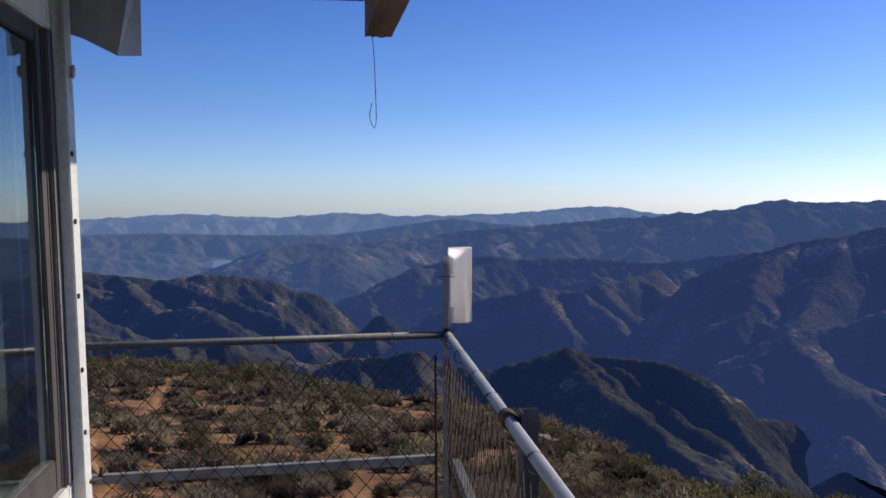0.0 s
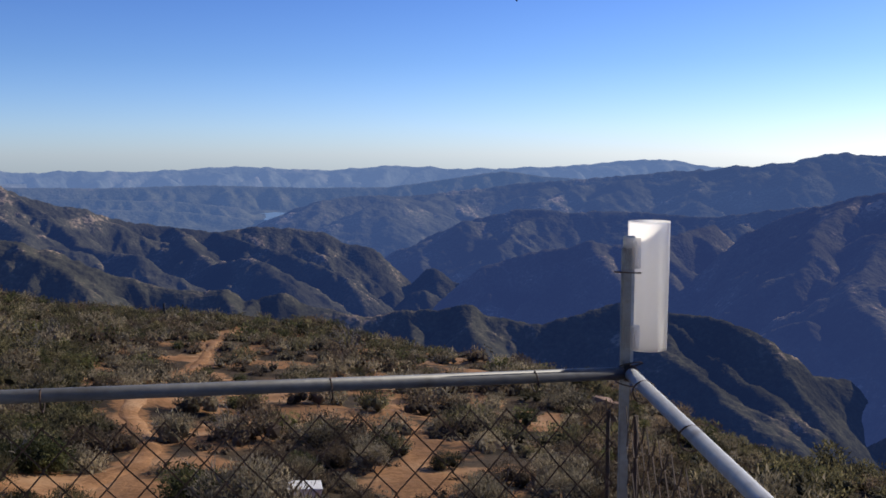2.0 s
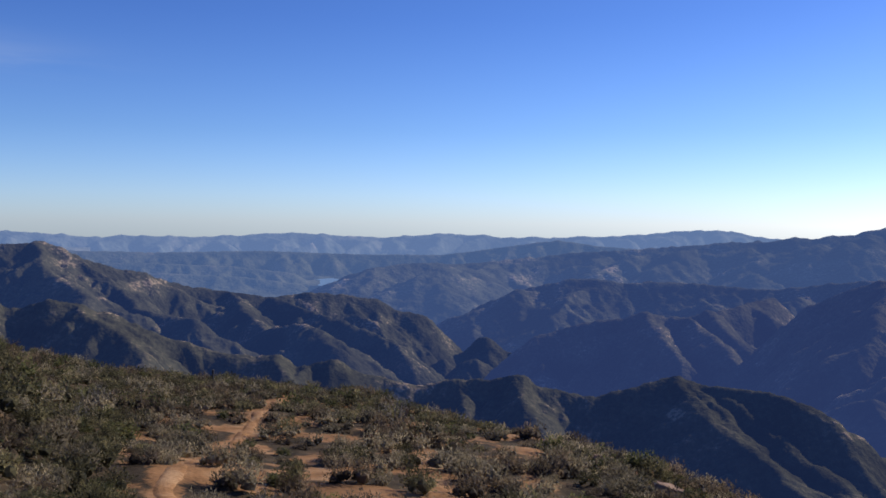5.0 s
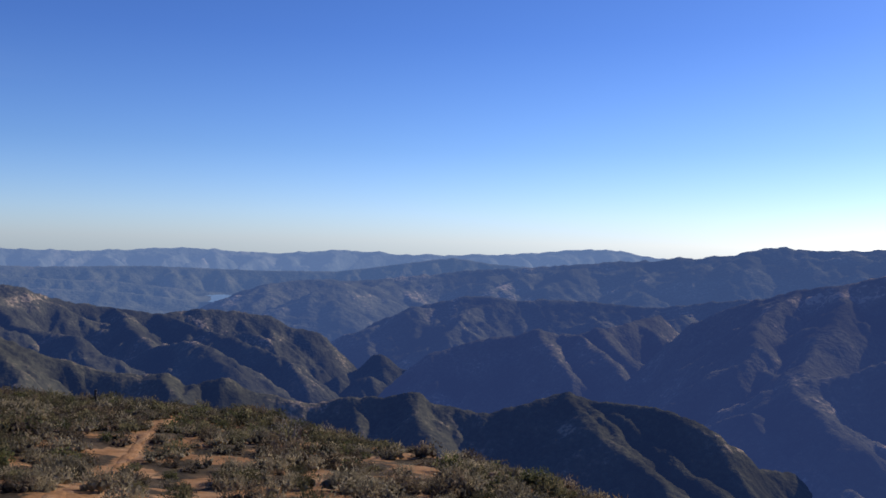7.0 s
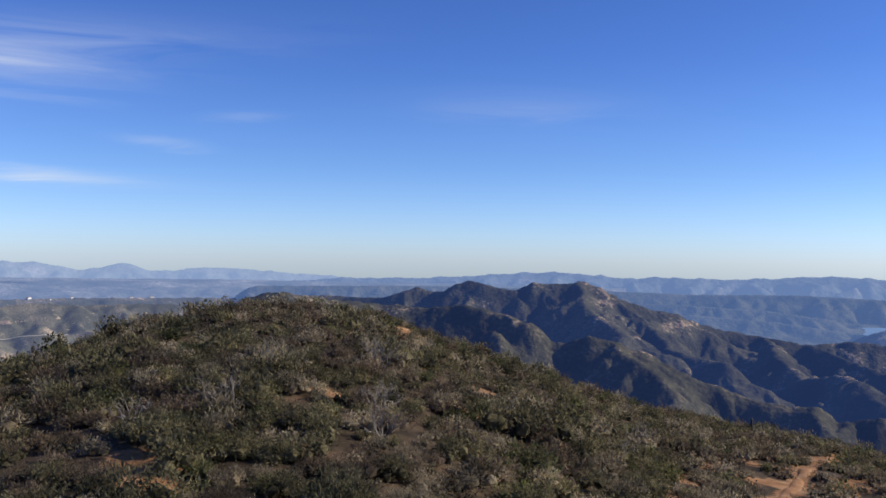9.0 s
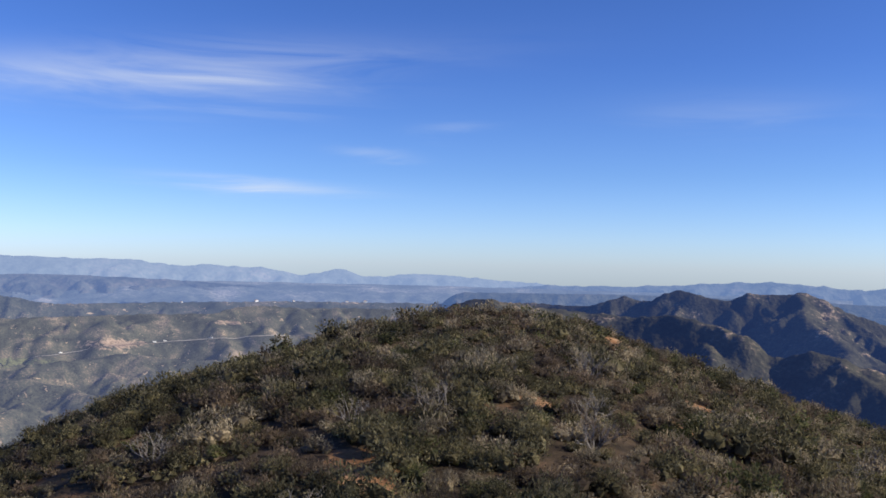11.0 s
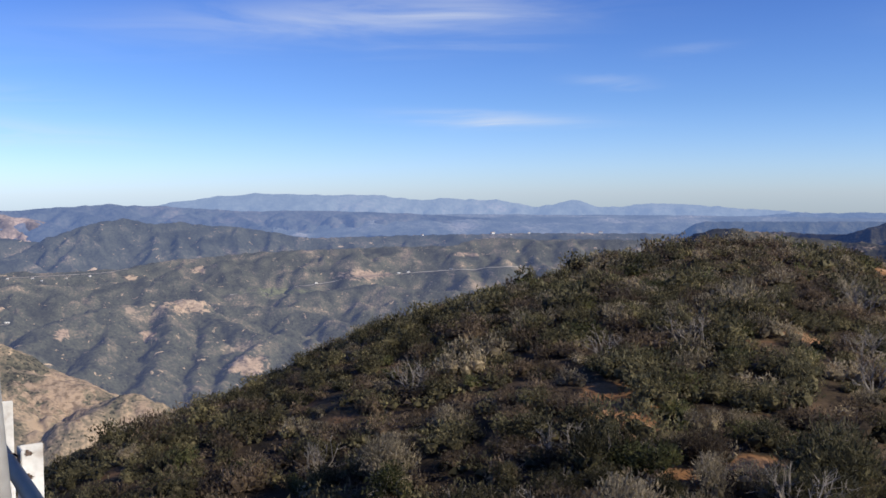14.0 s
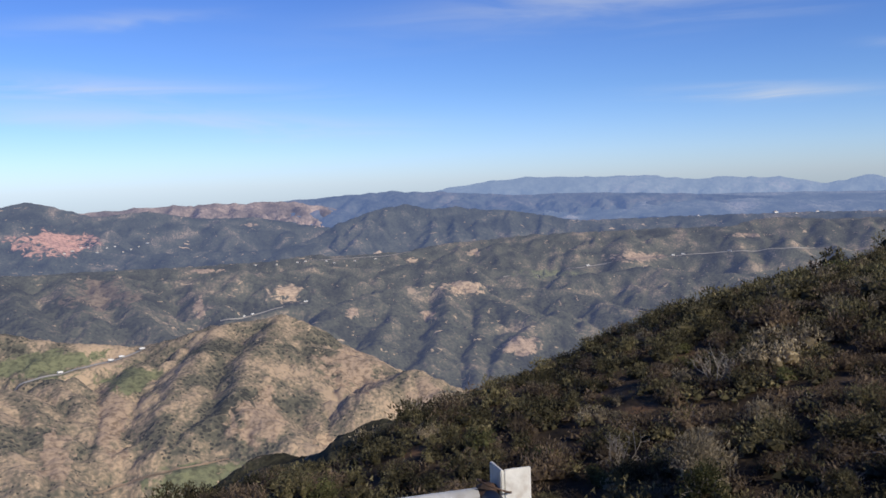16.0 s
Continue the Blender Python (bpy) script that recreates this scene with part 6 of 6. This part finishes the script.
for z in (1.05, 1.22, 1.42, 1.62, 1.80):
    bm = bmesh.new()
    rod(bm, (CX1 + 0.031, CY1 - 0.045, z), (CX1 + 0.037, CY1 - 0.045, z), 0.007, 8)
    part("screw", bm, rust_mat, cab)
bm = bmesh.new()
loop(bm, (CX1 + 0.04, CY1 - 0.02, 2.02), (1, 0.4, 0), 0.014, 0.005)
part("hook_eye", bm, iron_mat, cab, smooth=True)
bm = bmesh.new()
rod(bm, (CX1 + 0.02, CY1 - 0.03, 0.905), (CX1 + 0.05, CY1 + 0.03, 0.90), 0.006, 8)
rod(bm, (CX1 + 0.05, CY1 + 0.03, 0.90), (CX1 + 0.055, CY1 + 0.035, 0.93), 0.006, 8)
part("latch", bm, rust_mat, cab, smooth=True)

# sheet-metal awning along the front wall: a wedge with closed ends
awning = thing("awning", "grey sheet-metal awning box over the front windows", "awning", SITE)
bm = bmesh.new()
for_end = []
for y, out, lip, low in ((CY1 + 0.185, -1.105, -1.15, 2.096), (CY1 + 0.285, -1.10, -1.10, 2.112)):
    prof = [(CX0, 2.17), (-1.30, 2.17), (lip, low), (out, 2.34), (out, 2.56), (CX0, 2.56)]
    for_end.append([bm.verts.new((x, y, z)) for x, z in prof])
a, b = for_end
bm.faces.new(a)
bm.faces.new(b)
for i in range(len(a)):
    j = (i + 1) % len(a)
    bm.faces.new((a[i], a[j], b[j], b[i]))
part("casing", bm, metal_mat, awning)
for x in (CX0 + 0.3, -2.4, -1.5):
    boxed("arm", metal_mat, awning, x - 0.02, x + 0.02, CY1 + 0.002, CY1 + 0.184, 2.2, 2.24)

# the old walls lean inward a little
LEAN = Matrix.Identity(4)
LEAN[0][2], LEAN[0][3] = -0.022, 0.022 * 0.85 + 0.002
for ob in cab.children_recursive:
    if ob.type == "MESH":
        ob.data.transform(LEAN)

# roof with edge beams; a wire hook hangs from the front beam's end
roof = thing("roof", "flat overhanging lookout roof with weathered edge beams", "roof", SITE, "", "structure")
boxed("roof_sheet", metal_mat, roof, LEFT + 0.35, -0.25, BACK - 0.1, -0.21, 2.575, 2.62, 0.004)
bm = bmesh.new()
box(bm, -0.37, -0.262, BACK - 0.1, -0.20, 2.345, 2.574, 0.0)
bmesh.ops.subdivide_edges(bm, edges=[e for e in bm.edges if abs(e.verts[0].co.y - e.verts[1].co.y) < 0.01], cuts=6, use_grid_fill=True)
for v in bm.verts:
    if v.co.y > -0.3:
        v.co.y += 0.02 * noise.noise(v.co * 55)
        v.co.z += 0.006 * noise.noise(v.co * 70)
part("edge_beam", bm, beam_mat, roof, "weathered beam with a frayed end")
boxed("fascia", beam_mat, roof, LEFT + 0.35, -0.372, -0.235, -0.205, 2.487, 2.574)
boxed("edge_beam", beam_mat, roof, LEFT + 0.36, LEFT + 0.46, BACK - 0.1, -0.237, 2.42, 2.574)
for y in (-1.9, -3.4, -4.9):
    boxed("rafter", beam_mat, roof, LEFT + 0.462, -0.372, y - 0.03, y + 0.03, 2.501, 2.574)
curve = bpy.data.curves.new("wire_hook", "CURVE")
curve.dimensions, curve.bevel_depth, curve.bevel_resolution = "3D", 0.0016, 2
spl = curve.splines.new("POLY")
pts = [(-0.345, -0.215, 2.36), (-0.338, -0.205, 2.33), (-0.332, -0.205, 2.24), (-0.328, -0.205, 2.12), (-0.326, -0.205, 2.02), (-0.328, -0.205, 1.985), (-0.334, -0.205, 1.972),
       (-0.343, -0.205, 1.985), (-0.352, -0.205, 2.01), (-0.353, -0.205, 2.03), (-0.344, -0.205, 2.075)]
spl.points.add(len(pts) - 1)
for p, c in zip(spl.points, pts):
    p.co = (*c, 1)
hook = new("wire_hook", curve)
hook.matrix_world = SITE
curve.materials.append(rust_mat)
tagged(hook, "thin bent wire hook hanging from the roof beam", "hook")

# roof prop near the far corner
prop = thing("support_pipe", "white-painted pipe propping up the roof edge", "pipe", Matrix.Identity(4))
bm = bmesh.new()
foot, tilt = Vector((-3.619, 3.208, 0.0)), Vector((-0.0126, -0.0625, 1.0))
rod(bm, foot, foot + tilt * 2.575, 0.0182, 28)
part("pipe", bm, pole_mat, prop, smooth=True)
bm = bmesh.new()
rod(bm, foot, foot + Vector((0, 0, 0.012)), 0.055, 24)
part("foot_plate", bm, dull_mat, prop)

# things on the knoll
bm = bmesh.new()
gz = float(knoll(np.array([-4.45]), np.array([20.4]))[0])
crate = thing("utility_box", "white painted metal box on the slope", "box", pose(-4.45, 20.4, gz - 0.16, 0, 4, 15))
boxed("body", white_mat, crate, -0.36, 0.36, -0.25, 0.25, 0, 0.5, 0.01)
boxed("lid", white_mat, crate, -0.38, 0.38, -0.27, 0.27, 0.504, 0.54, 0.008)
gz = float(knoll(np.array([-30.2]), np.array([81.0]))[0])
stake = thing("wooden_post", "dark weathered wooden post on the ridge", "post", pose(-30.2, 81.0, gz - 0.1, 2, 0, 10))
boxed("shaft", frame_mat, stake, -0.09, 0.09, -0.09, 0.09, 0, 1.6, 0.02)
